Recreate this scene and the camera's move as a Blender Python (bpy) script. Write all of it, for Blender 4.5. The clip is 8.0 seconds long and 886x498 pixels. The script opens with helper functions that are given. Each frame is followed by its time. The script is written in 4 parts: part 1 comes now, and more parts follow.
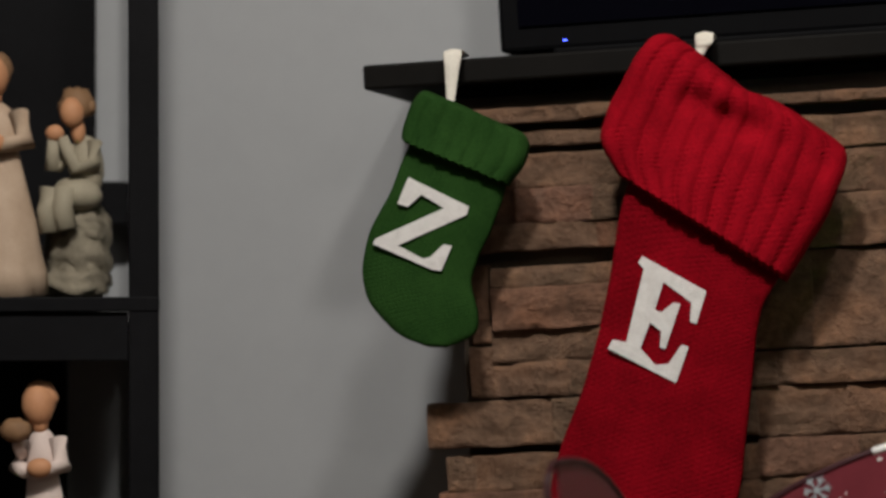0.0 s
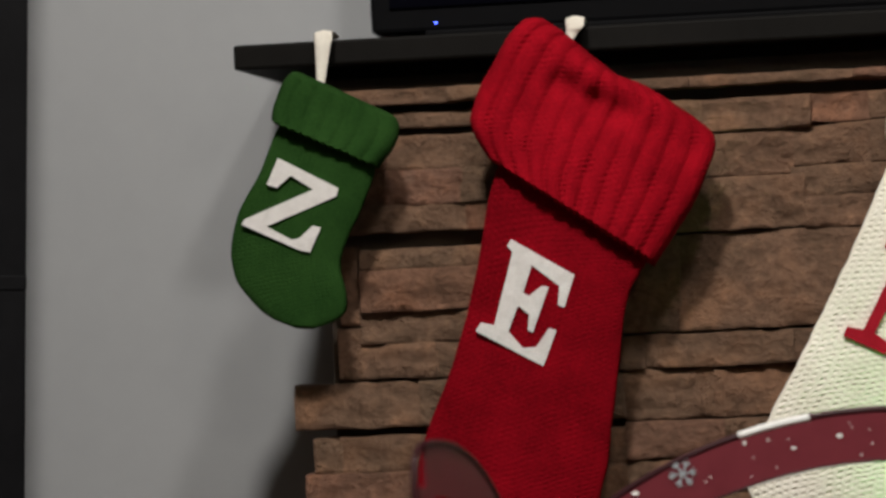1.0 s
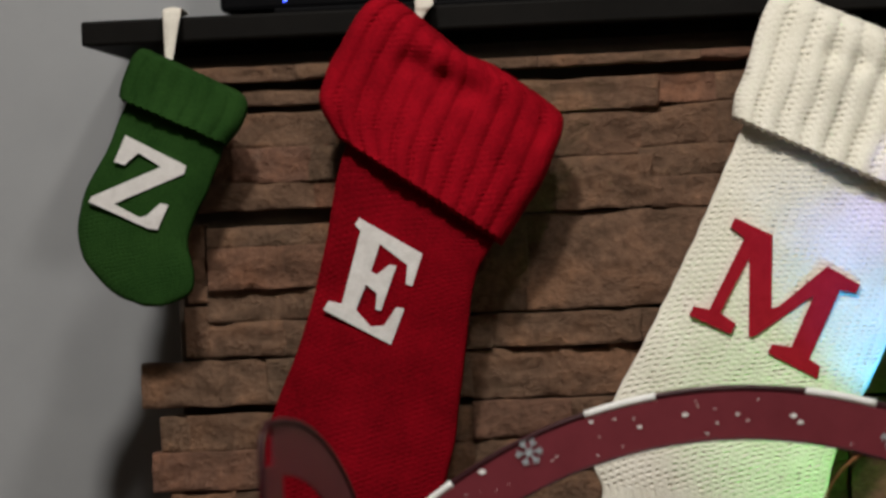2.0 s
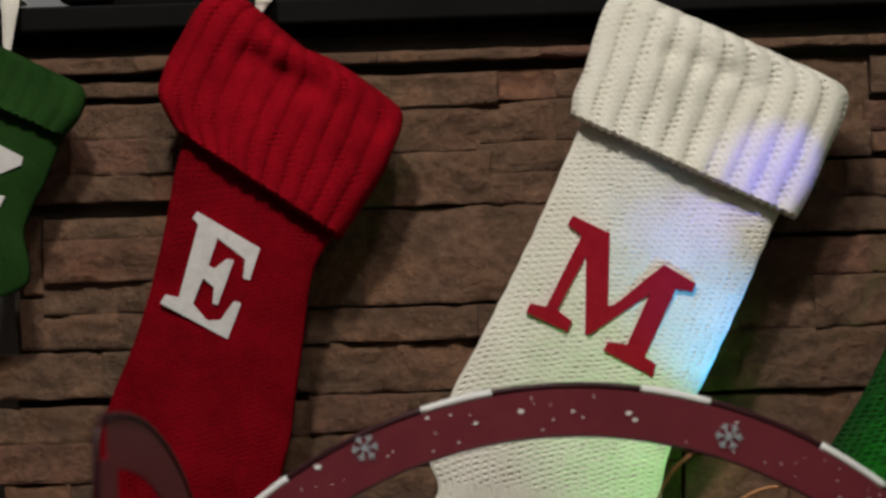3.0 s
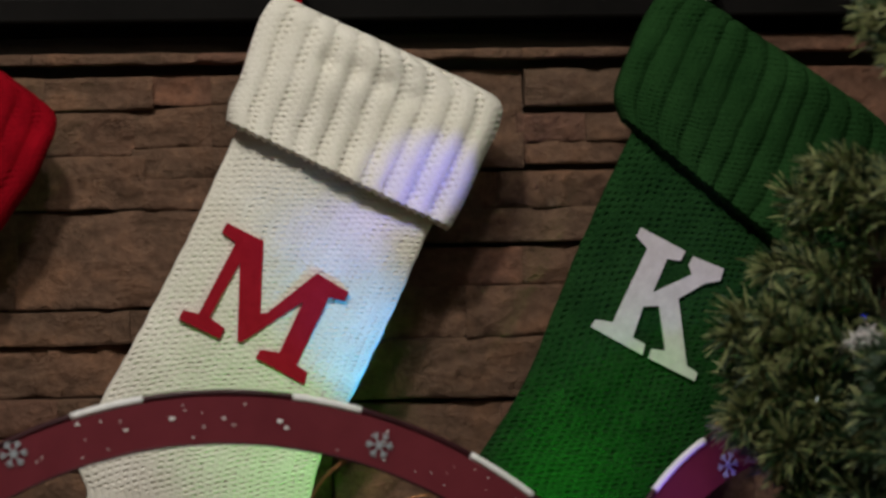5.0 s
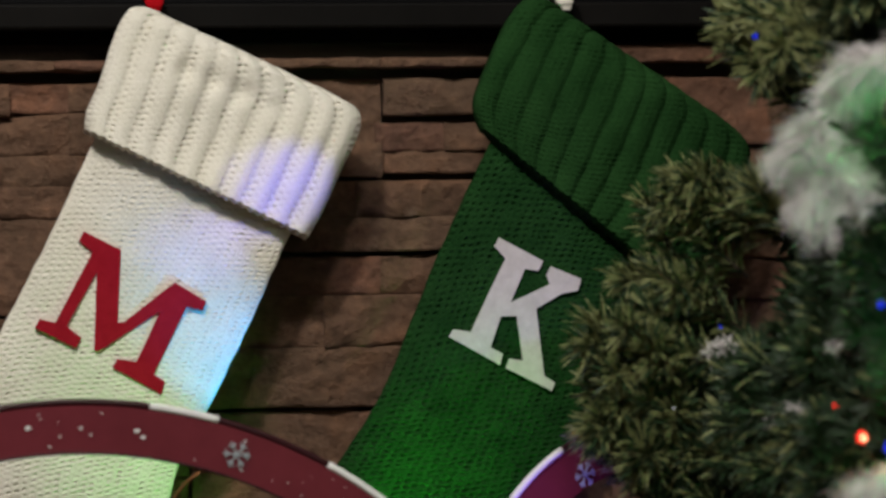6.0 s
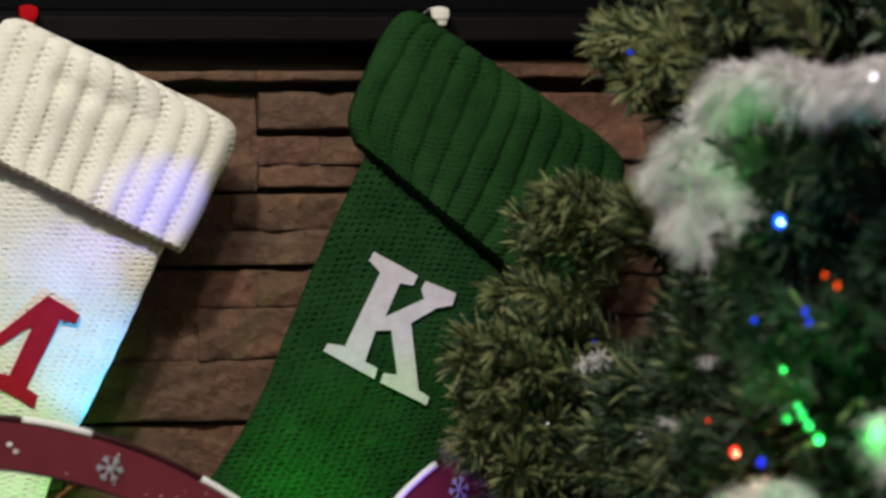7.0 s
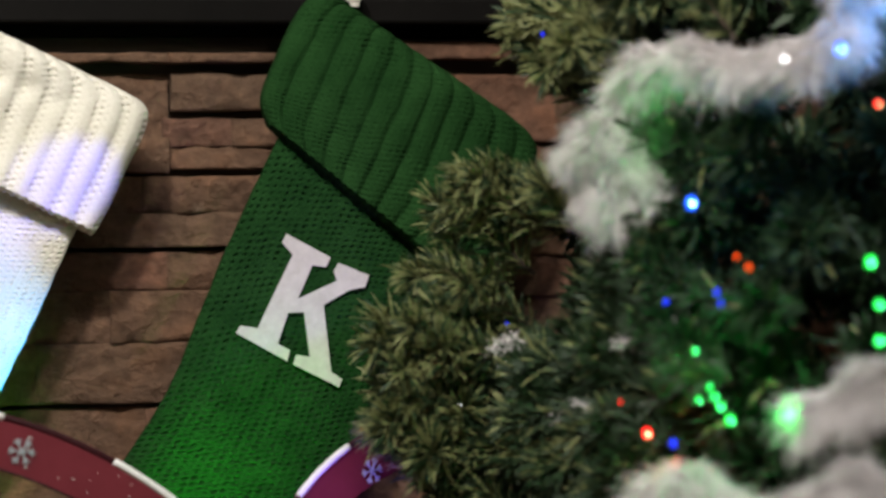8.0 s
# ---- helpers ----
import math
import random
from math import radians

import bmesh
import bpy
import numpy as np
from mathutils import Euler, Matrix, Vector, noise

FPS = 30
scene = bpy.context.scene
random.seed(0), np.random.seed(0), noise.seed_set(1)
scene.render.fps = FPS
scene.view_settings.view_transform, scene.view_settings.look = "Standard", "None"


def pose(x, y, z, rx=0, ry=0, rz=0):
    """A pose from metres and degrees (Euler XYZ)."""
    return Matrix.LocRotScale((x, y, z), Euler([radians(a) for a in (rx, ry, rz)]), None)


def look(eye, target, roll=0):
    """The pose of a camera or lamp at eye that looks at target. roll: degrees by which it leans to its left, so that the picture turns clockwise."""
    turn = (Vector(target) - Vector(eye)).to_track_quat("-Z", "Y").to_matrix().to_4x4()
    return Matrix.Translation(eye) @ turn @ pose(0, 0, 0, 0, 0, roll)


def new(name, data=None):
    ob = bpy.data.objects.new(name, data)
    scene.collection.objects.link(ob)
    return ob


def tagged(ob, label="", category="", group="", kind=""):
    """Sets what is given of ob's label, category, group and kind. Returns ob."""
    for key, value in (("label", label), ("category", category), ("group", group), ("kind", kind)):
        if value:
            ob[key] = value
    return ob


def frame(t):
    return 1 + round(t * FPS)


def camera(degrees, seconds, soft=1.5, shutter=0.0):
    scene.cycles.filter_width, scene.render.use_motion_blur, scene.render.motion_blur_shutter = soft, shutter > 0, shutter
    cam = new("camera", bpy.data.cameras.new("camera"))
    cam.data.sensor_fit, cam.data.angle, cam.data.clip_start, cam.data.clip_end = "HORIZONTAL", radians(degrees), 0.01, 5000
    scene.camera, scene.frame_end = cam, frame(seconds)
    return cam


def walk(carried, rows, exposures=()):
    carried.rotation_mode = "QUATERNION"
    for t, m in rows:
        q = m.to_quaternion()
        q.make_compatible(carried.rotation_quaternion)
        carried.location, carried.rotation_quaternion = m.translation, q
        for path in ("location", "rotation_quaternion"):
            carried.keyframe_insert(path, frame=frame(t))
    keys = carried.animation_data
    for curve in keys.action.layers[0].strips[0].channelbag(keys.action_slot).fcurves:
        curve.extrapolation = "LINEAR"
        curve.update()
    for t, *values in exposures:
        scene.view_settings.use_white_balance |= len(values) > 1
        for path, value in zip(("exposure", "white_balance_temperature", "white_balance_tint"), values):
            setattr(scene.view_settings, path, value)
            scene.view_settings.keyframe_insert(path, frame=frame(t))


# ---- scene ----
cam = camera(16.0, 8.0, soft=2.9)
EYE = (0.0, -2.72, 1.13)
# seconds, tilt, lean, turn in degrees: a slow pan along the mantel
PAN = [
    (0.0, 90.801, 3.200, 9.545), (0.5, 90.595, 2.943, 8.310), (1.0, 90.350, 2.697, 7.155),
    (2.3, 89.736, 2.232, 3.511), (2.5, 89.694, 2.041, 2.932), (3.0, 89.645, 1.829, 1.447),
    (3.5, 89.651, 1.551, -0.114), (4.0, 89.721, 1.291, -1.784), (4.5, 89.679, 1.049, -3.395),
    (4.7, 89.637, 1.000, -3.991), (6.0, 89.772, 0.776, -7.414), (6.5, 89.947, 0.628, -8.618),
    (7.0, 90.005, 0.543, -9.687), (7.5, 89.851, 0.534, -10.563), (8.0, 89.659, 0.613, -11.275),
]
walk(cam, [(t, pose(*EYE, rx, ry, rz)) for t, rx, ry, rz in PAN],
     exposures=[(0.0, -0.20), (1.0, -0.03), (2.5, -0.42), (3.5, -0.66), (4.0, -0.74), (4.5, -0.78), (6.0, -0.48), (6.5, -0.40), (7.0, -0.20), (8.0, 0.09)])
cam.data.dof.use_dof = True
cam.data.dof.focus_distance = 2.67
cam.data.dof.aperture_fstop = 3.4

# ---- light ----
world = bpy.data.worlds.new("night_room")
world.use_nodes = True
world.node_tree.nodes["Background"].inputs[0].default_value = (0.02, 0.022, 0.03, 1)
world.node_tree.nodes["Background"].inputs[1].default_value = 0.2
scene.world = world


def lamp(name, kind, m, watts, colour, **more):
    data = bpy.data.lights.new(name, kind)
    data.energy, data.color = watts, colour
    ob = new(name, data)
    ob.matrix_world = m
    if kind == "AREA":
        data.shape, data.size = "DISK", more["size"]
    if kind == "SPOT":
        data.spot_size, data.spot_blend, data.shadow_soft_size = radians(more["cone"]), 1.0, more["size"]
    return ob


lamp("ceiling_lamp_main", "AREA", look((-0.29, -1.5, 2.40), (-0.1, -0.6, 0.8)), 33.0, (1.0, 0.95, 0.89), size=0.16)
lamp("ceiling_lamp_side", "AREA", look((0.12, -1.5, 2.40), (0.15, -0.6, 0.8)), 11.0, (1.0, 0.95, 0.89), size=0.16)
# added fill from the back of the room; no lamp is known there
lamp("fill_lamp_back", "AREA", look((1.0, -3.6, 2.40), (0.6, -1.5, 0.8)), 8.0, (1.0, 0.92, 0.82), size=0.26)
# added spots that throw the colour patches, standing in for unseen tree bulbs
lamp("added_beam_blue", "SPOT", look((0.535, -0.42, 1.275), (0.228, -0.115, 1.180)), 12.5, (0.14, 0.14, 1.0), cone=11, size=0.004)
lamp("added_beam_teal", "SPOT", look((0.600, -0.420, 1.235), (0.490, -0.090, 1.195)), 1.5, (0.04, 0.16, 1.0), cone=24, size=0.004)
lamp("added_beam_violet", "SPOT", look((0.505, -0.42, 1.060), (0.150, -0.09, 1.118)), 6.5, (0.24, 0.18, 1.0), cone=9, size=0.004)
lamp("added_beam_cyan", "SPOT", look((0.275, -0.215, 0.84), (0.170, -0.092, 1.015)), 7.5, (0.005, 0.36, 1.0), cone=27, size=0.004)
lamp("added_beam_green", "SPOT", look((0.21, -0.28, 0.76), (0.10, -0.06, 0.95)), 2.8, (0.12, 1.0, 0.08), cone=46, size=0.004)
lamp("added_beam_panel", "SPOT", look((0.405, -0.300, 0.865), (0.430, -0.180, 0.945)), 0.9, (0.30, 0.14, 1.0), cone=70, size=0.004)
lamp("added_beam_leaf", "SPOT", look((0.235, -0.215, 0.80), (0.325, -0.085, 0.920)), 4.2, (0.03, 1.0, 0.06), cone=44, size=0.004)


# ---- materials ----
def material(name):
    m = bpy.data.materials.new(name)
    m.use_nodes = True
    t = m.node_tree
    return m, t, t.nodes["Principled BSDF"]


def link(t, a, b):
    t.links.new(a, b)


def node(t, kind, **values):
    n = t.nodes.new(kind)
    for k, v in values.items():
        if k in n.inputs:
            n.inputs[k].default_value = v
    return n


def noise_node(t, vec, scale, detail=4.0, rough=0.6):
    n = node(t, "ShaderNodeTexNoise", Scale=scale, Detail=detail, Roughness=rough)
    if vec is not None:
        link(t, vec, n.inputs["Vector"])
    return n


def math_node(t, op, a, b=None):
    n = t.nodes.new("ShaderNodeMath")
    n.operation = op
    for i, v in enumerate((a, b)):
        if v is None:
            continue
        if isinstance(v, (int, float)):
            n.inputs[i].default_value = v
        else:
            link(t, v, n.inputs[i])
    return n.outputs[0]


def ramp(t, fac, stops):
    n = t.nodes.new("ShaderNodeValToRGB")
    while len(n.color_ramp.elements) < len(stops):
        n.color_ramp.elements.new(0.5)
    for e, (p, c) in zip(n.color_ramp.elements, stops):
        e.position, e.color = p, (*c, 1)
    link(t, fac, n.inputs[0])
    return n.outputs[0]


def bump(t, bsdf, height, strength, distance):
    b = node(t, "ShaderNodeBump", Strength=strength, Distance=distance)
    link(t, height, b.inputs["Height"])
    link(t, b.outputs[0], bsdf.inputs["Normal"])
    return b


def surface(name, dark, light, rough=0.6, scale=30.0, grain=0.3, depth=0.001, metal=0.0, spec=0.5, sheen=0.0):
    """A plain surface that varies softly, with fine grain."""
    m, t, p = material(name)
    co = t.nodes.new("ShaderNodeTexCoord").outputs["Object"]
    big, fine = noise_node(t, co, scale), noise_node(t, co, scale * 14)
    mixed = math_node(t, "ADD", math_node(t, "MULTIPLY", big.outputs[0], 0.65), math_node(t, "MULTIPLY", fine.outputs[0], 0.35))
    link(t, ramp(t, mixed, [(0.3, dark), (0.7, light)]), p.inputs["Base Color"])
    p.inputs["Roughness"].default_value = rough
    p.inputs["Metallic"].default_value = metal
    p.inputs["Specular IOR Level"].default_value = spec
    p.inputs["Sheen Weight"].default_value = sheen
    bump(t, p, mixed, grain, depth)
    return m


def stone_material():
    m, t, p = material("ledge_stone")
    co = t.nodes.new("ShaderNodeTexCoord").outputs["Object"]
    own = t.nodes.new("ShaderNodeObjectInfo").outputs["Random"]
    shift = t.nodes.new("ShaderNodeVectorMath")
    shift.operation = "MULTIPLY_ADD"
    link(t, co, shift.inputs[0])
    shift.inputs[1].default_value = (1.0, 1.0, 1.15)
    link(t, math_node(t, "MULTIPLY", own, 7.0), shift.inputs[2])
    co = shift.outputs[0]
    a, b, c = noise_node(t, co, 17, 4, 0.5), noise_node(t, co, 95, 6, 0.62), noise_node(t, co, 420, 4, 0.7)
    crack = noise_node(t, co, 24, 4, 0.55)
    crack.noise_type = "RIDGED_MULTIFRACTAL"
    scuff = ramp(t, crack.outputs[0], [(0.60, (0.0, 0.0, 0.0)), (0.95, (1.0, 1.0, 1.0))])
    base = ramp(t, own, [(0.0, (0.153, 0.090, 0.056)), (0.35, (0.179, 0.099, 0.061)), (0.62, (0.160, 0.098, 0.062)),
                         (0.85, (0.190, 0.096, 0.059)), (1.0, (0.177, 0.092, 0.062))])
    patch = ramp(t, a.outputs[0], [(0.30, (0.70, 0.72, 0.70)), (0.50, (1.0, 1.0, 1.0)), (0.70, (1.32, 1.20, 1.08))])
    fine = ramp(t, b.outputs[0], [(0.30, (0.72, 0.70, 0.67)), (0.50, (1.02, 1.02, 1.02)), (0.66, (1.30, 1.28, 1.24)), (0.74, (1.8, 1.78, 1.7))])
    for k in (patch, fine):
        mix = t.nodes.new("ShaderNodeMix")
        mix.data_type, mix.blend_type = "RGBA", "MULTIPLY"
        mix.inputs[0].default_value = 1.0
        link(t, base, mix.inputs[6])
        link(t, k, mix.inputs[7])
        base = mix.outputs[2]
    # pale scuffs where the split face is bruised
    pale = t.nodes.new("ShaderNodeMix")
    pale.data_type = "RGBA"
    link(t, math_node(t, "MULTIPLY", math_node(t, "MULTIPLY", scuff, b.outputs[0]), 0.55), pale.inputs[0])
    link(t, base, pale.inputs[6])
    pale.inputs[7].default_value = (0.50, 0.40, 0.31, 1)
    link(t, pale.outputs[2], p.inputs["Base Color"])
    p.inputs["Roughness"].default_value = 0.8
    p.inputs["Specular IOR Level"].default_value = 0.35
    h = math_node(t, "ADD", math_node(t, "MULTIPLY", b.outputs[0], 0.8), math_node(t, "MULTIPLY", c.outputs[0], 0.3))
    h = math_node(t, "ADD", h, math_node(t, "MULTIPLY", a.outputs[0], 0.7))
    h = math_node(t, "ADD", h, math_node(t, "MULTIPLY", crack.outputs[0], 0.22))
    bump(t, p, h, 0.9, 0.011)
    return m


def yarn_material(name, dark, light, fuzzy=0.40):
    """Wool yarn: soft uneven tone and a fine fuzz over the knitted relief of the mesh."""
    m, t, p = material(name)
    co = t.nodes.new("ShaderNodeTexCoord").outputs["Object"]
    fuzz, tone, strand = noise_node(t, co, 1300, 4, 0.7), noise_node(t, co, 26, 5), noise_node(t, co, 380, 3, 0.6)
    mixed = math_node(t, "ADD", math_node(t, "MULTIPLY", tone.outputs[0], 0.4),
                      math_node(t, "ADD", math_node(t, "MULTIPLY", fuzz.outputs[0], 0.35), math_node(t, "MULTIPLY", strand.outputs[0], 0.25)))
    link(t, ramp(t, mixed, [(0.38, dark), (0.62, light)]), p.inputs["Base Color"])
    p.inputs["Roughness"].default_value = 1.0
    p.inputs["Specular IOR Level"].default_value = 0.04
    bump(t, p, math_node(t, "ADD", fuzz.outputs[0], strand.outputs[0]), fuzzy, 0.0014)
    return m


def glow_material(name, colour, strength):
    m, t, p = material(name)
    p.inputs["Base Color"].default_value = (*colour, 1)
    p.inputs["Emission Color"].default_value = (*colour, 1)
    p.inputs["Emission Strength"].default_value = strength
    return m


STONE = stone_material()
MORTAR = surface("dark_mortar", (0.08, 0.062, 0.046), (0.14, 0.108, 0.080), 0.95, 20, 0.6, 0.003)
PAINT = surface("grey_wall_paint", (0.315, 0.325, 0.335), (0.345, 0.355, 0.365), 0.7, 3.0, 0.12, 0.0006)
CEILING = surface("white_ceiling_paint", (0.72, 0.71, 0.69), (0.78, 0.77, 0.75), 0.8, 3.0, 0.2, 0.001)
FLOOR = surface("brown_floor", (0.10, 0.06, 0.035), (0.20, 0.12, 0.07), 0.45, 3.0, 0.2, 0.001)
BLACK_WOOD = surface("black_painted_wood", (0.0034, 0.003, 0.0027), (0.0075, 0.0068, 0.006), 0.6, 9.0, 0.25, 0.0008, spec=0.06)
UNIT_WOOD = surface("black_brown_wood", (0.003, 0.003, 0.0035), (0.007, 0.007, 0.008), 0.6, 8.0, 0.2, 0.0008, spec=0.06)
BLACK_PLASTIC = surface("black_plastic", (0.003, 0.003, 0.0035), (0.004, 0.004, 0.0045), 0.5, 60, 0.1, 0.0003, spec=0.03)
SCREEN_GLASS = surface("dark_screen", (0.0015, 0.0015, 0.003), (0.002, 0.002, 0.004), 0.12, 5, 0.0, 0.0001, spec=0.08)
LOOP_WHITE = yarn_material("white_loop_yarn", (0.62, 0.58, 0.50), (0.80, 0.76, 0.68))
FELT_WHITE = surface("white_felt", (0.52, 0.50, 0.48), (0.70, 0.68, 0.66), 0.95, 120, 0.6, 0.0012, spec=0.1)
FELT_RED = surface("red_felt", (0.26, 0.006, 0.016), (0.36, 0.012, 0.026), 0.95, 120, 0.6, 0.0012, spec=0.1)
KNIT_RED = yarn_material("red_knit", (0.110, 0.0011, 0.0042), (0.240, 0.0027, 0.0088))
CUFF_RED = yarn_material("red_ribbed_knit", (0.160, 0.0018, 0.0058), (0.330, 0.0042, 0.0126))
KNIT_CREAM = yarn_material("cream_knit", (0.69, 0.66, 0.555), (0.86, 0.83, 0.735))
CUFF_CREAM = yarn_material("cream_ribbed_knit", (0.69, 0.66, 0.555), (0.86, 0.83, 0.735))
KNIT_GREEN = yarn_material("green_knit", (0.007, 0.032, 0.008), (0.019, 0.068, 0.018))
CUFF_GREEN = yarn_material("green_ribbed_knit", (0.008, 0.032, 0.008), (0.020, 0.066, 0.018))
KNIT_GREEN_FINE = yarn_material("fine_green_knit", (0.010, 0.034, 0.007), (0.023, 0.064, 0.014))
CUFF_GREEN_FINE = yarn_material("fine_green_ribbed_knit", (0.010, 0.034, 0.007), (0.023, 0.064, 0.014))
LOOP_RED = yarn_material("red_loop_yarn", (0.30, 0.004, 0.008), (0.45, 0.007, 0.012))
MAROON = surface("maroon_enamel", (0.112, 0.014, 0.021), (0.152, 0.022, 0.031), 0.48, 40, 0.15, 0.0006, spec=0.25)
MAROON_RIM = surface("dark_maroon_rim", (0.022, 0.004, 0.006), (0.038, 0.007, 0.010), 0.4, 40, 0.15, 0.0006, spec=0.25)
FLAKE_PAINT = surface("grey_white_enamel", (0.32, 0.36, 0.38), (0.42, 0.47, 0.50), 0.5, 150, 0.2, 0.0004)
SNOW_PAINT = surface("white_enamel", (0.70, 0.70, 0.68), (0.82, 0.82, 0.80), 0.5, 150, 0.2, 0.0004)
COPPER = surface("copper_wire", (0.28, 0.12, 0.05), (0.42, 0.20, 0.08), 0.35, 80, 0.2, 0.0003, metal=0.8)
BARK = surface("brown_bark", (0.03, 0.02, 0.012), (0.06, 0.04, 0.025), 0.9, 60, 0.8, 0.003)
# dark needles carry the tree's inner shade, pale ones the light on its tips
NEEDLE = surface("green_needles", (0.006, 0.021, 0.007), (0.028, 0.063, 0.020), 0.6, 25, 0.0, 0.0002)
NEEDLE_PALE_LIT = surface("pale_lit_green_needles", (0.120, 0.142, 0.046), (0.290, 0.306, 0.128), 0.6, 25, 0.0, 0.0002)
# amber light painted into the base colour of a few tips
NEEDLE_AMBER_LIGHT = surface("amber_light_needles", (0.45, 0.20, 0.01), (0.65, 0.30, 0.02), 0.5, 25, 0.0, 0.0002)
BOA = surface("white_feather_fluff", (0.60, 0.57, 0.56), (0.82, 0.79, 0.78), 0.9, 60, 0.0, 0.0002)
WIRE_GREEN = surface("dark_green_cable", (0.006, 0.02, 0.008), (0.01, 0.03, 0.012), 0.5, 60, 0.0, 0.0002)
RESIN_CREAM = surface("cream_resin", (0.36, 0.255, 0.175), (0.48, 0.36, 0.26), 0.7, 40, 0.5, 0.0012)
RESIN_SAGE = surface("sage_resin", (0.24, 0.21, 0.15), (0.33, 0.29, 0.21), 0.75, 40, 0.5, 0.0012)
RESIN_SKIN = surface("tan_resin", (0.42, 0.19, 0.09), (0.52, 0.26, 0.13), 0.7, 40, 0.3, 0.0008)
RESIN_HAIR = surface("brown_resin", (0.16, 0.085, 0.04), (0.24, 0.13, 0.06), 0.75, 60, 0.6, 0.0015)
RESIN_PALE = surface("pale_pink_resin", (0.52, 0.42, 0.38), (0.64, 0.53, 0.48), 0.7, 40, 0.4, 0.001)
RESIN_ROCK = surface("grey_rock_resin", (0.10, 0.085, 0.06), (0.30, 0.26, 0.19), 0.85, 45, 0.9, 0.004)


# ---- mesh helpers ----
def part(name, bm, mat, parent=None, label="", smooth=False):
    me = bpy.data.meshes.new(name)
    bmesh.ops.recalc_face_normals(bm, faces=bm.faces)
    for f in bm.faces:
        f.smooth = smooth
    bm.to_mesh(me)
    bm.free()
    for k in (mat if isinstance(mat, (list, tuple)) else [mat]):
        me.materials.append(k)
    ob = new(name, me)
    if parent is not None:
        ob.parent = parent
    if label:
        tagged(ob, label)
    return ob


def empty(name, m=None):
    ob = new(name)
    if m is not None:
        ob.matrix_world = m
    return ob


def box(bm, x0, x1, y0, y1, z0, z1, bevel=0.0):
    geo = bmesh.ops.create_cube(bm, size=1.0, matrix=Matrix.LocRotScale(
        ((x0 + x1) / 2, (y0 + y1) / 2, (z0 + z1) / 2), None, (x1 - x0, y1 - y0, z1 - z0)))
    if bevel:
        edges = list({e for v in geo["verts"] for e in v.link_edges})
        bmesh.ops.bevel(bm, geom=edges, offset=bevel, segments=2, affect="EDGES", profile=0.5)


def boxed(name, mat, x0, x1, y0, y1, z0, z1, bevel=0.0, parent=None, label=""):
    bm = bmesh.new()
    box(bm, x0, x1, y0, y1, z0, z1, bevel)
    return part(name, bm, mat, parent, label)


def sweep(bm, path, radius, sides=8, mat=0):
    """A round tube along a path; radius may be a number or one per point."""
    path = [Vector(p) for p in path]
    rings = []
    for i, p in enumerate(path):
        d = (path[min(i + 1, len(path) - 1)] - path[max(i - 1, 0)]).normalized()
        a = d.cross(Vector((0.13, 0.31, 0.94)))
        a = a.normalized() if a.length > 1e-4 else Vector((1, 0, 0))
        b = d.cross(a)
        r = radius if isinstance(radius, (int, float)) else radius[i]
        rings.append([bm.verts.new(p + r * (math.cos(k) * a + math.sin(k) * b))
                      for k in (2 * math.pi * j / sides for j in range(sides))])
    for r0, r1 in zip(rings, rings[1:]):
        for j in range(sides):
            bm.faces.new((r0[j], r0[(j + 1) % sides], r1[(j + 1) % sides], r1[j])).material_index = mat
    for r in (rings[0], rings[-1]):
        bm.faces.new(r).material_index = mat


def curve_point(pts, s):
    """Catmull-Rom through the points, s from 0 to 1."""
    n = len(pts) - 1
    i = min(int(s * n), n - 1)
    f = s * n - i
    p = [Vector(pts[max(0, min(n, k))]) for k in (i - 1, i, i + 1, i + 2)]
    return 0.5 * (2 * p[1] + (p[2] - p[0]) * f + (2 * p[0] - 5 * p[1] + 4 * p[2] - p[3]) * f * f
                  + (3 * p[1] - p[0] - 3 * p[2] + p[3]) * f ** 3)


def blob(bm, c, r, mat=0, rot=None, seg=16, rings=10, rough=0.0):
    """A rounded lump, one radius per axis."""
    geo = bmesh.ops.create_uvsphere(bm, u_segments=seg, v_segments=rings, radius=1.0)
    m = Matrix.LocRotScale(c, Euler([radians(a) for a in rot]) if rot else None, r)
    for v in geo["verts"]:
        if rough:
            v.co *= 1 + rough * noise.noise(v.co * 2.6 + Vector(c) * 40)
        v.co = m @ v.co
        for f in v.link_faces:
            f.material_index = mat


# ---- the room ----
tagged(boxed("floor", FLOOR, -2.7, 2.5, -4.7, 0.36, -0.1, 0.0), "brown wooden floor of a dim living room", "floor", kind="structure")
tagged(boxed("ceiling", CEILING, -2.7, 2.5, -4.7, 0.36, 2.45, 2.55), "plain white painted ceiling", "ceiling", kind="structure")
tagged(boxed("wall_north", PAINT, -2.7, 2.5, 0.22, 0.36, 0.0, 2.45), "smooth grey painted wall behind the fireplace", "wall", kind="structure")
tagged(boxed("wall_south", PAINT, -2.7, 2.5, -4.7, -4.56, 0.0, 2.45), "plain grey painted wall", "wall", kind="structure")
tagged(boxed("wall_west", PAINT, -2.7, -2.56, -4.56, 0.22, 0.0, 2.45), "plain grey painted wall", "wall", kind="structure")
tagged(boxed("wall_east", PAINT, 2.36, 2.5, -4.56, 0.22, 0.0, 2.45), "plain grey painted wall", "wall", kind="structure")
chimney = tagged(boxed("wall_chimney", MORTAR, -0.445, 1.25, 0.022, 0.22, 0.0, 1.300),
                 "chimney breast faced with stacked brown ledge stones", "stone wall", kind="structure")

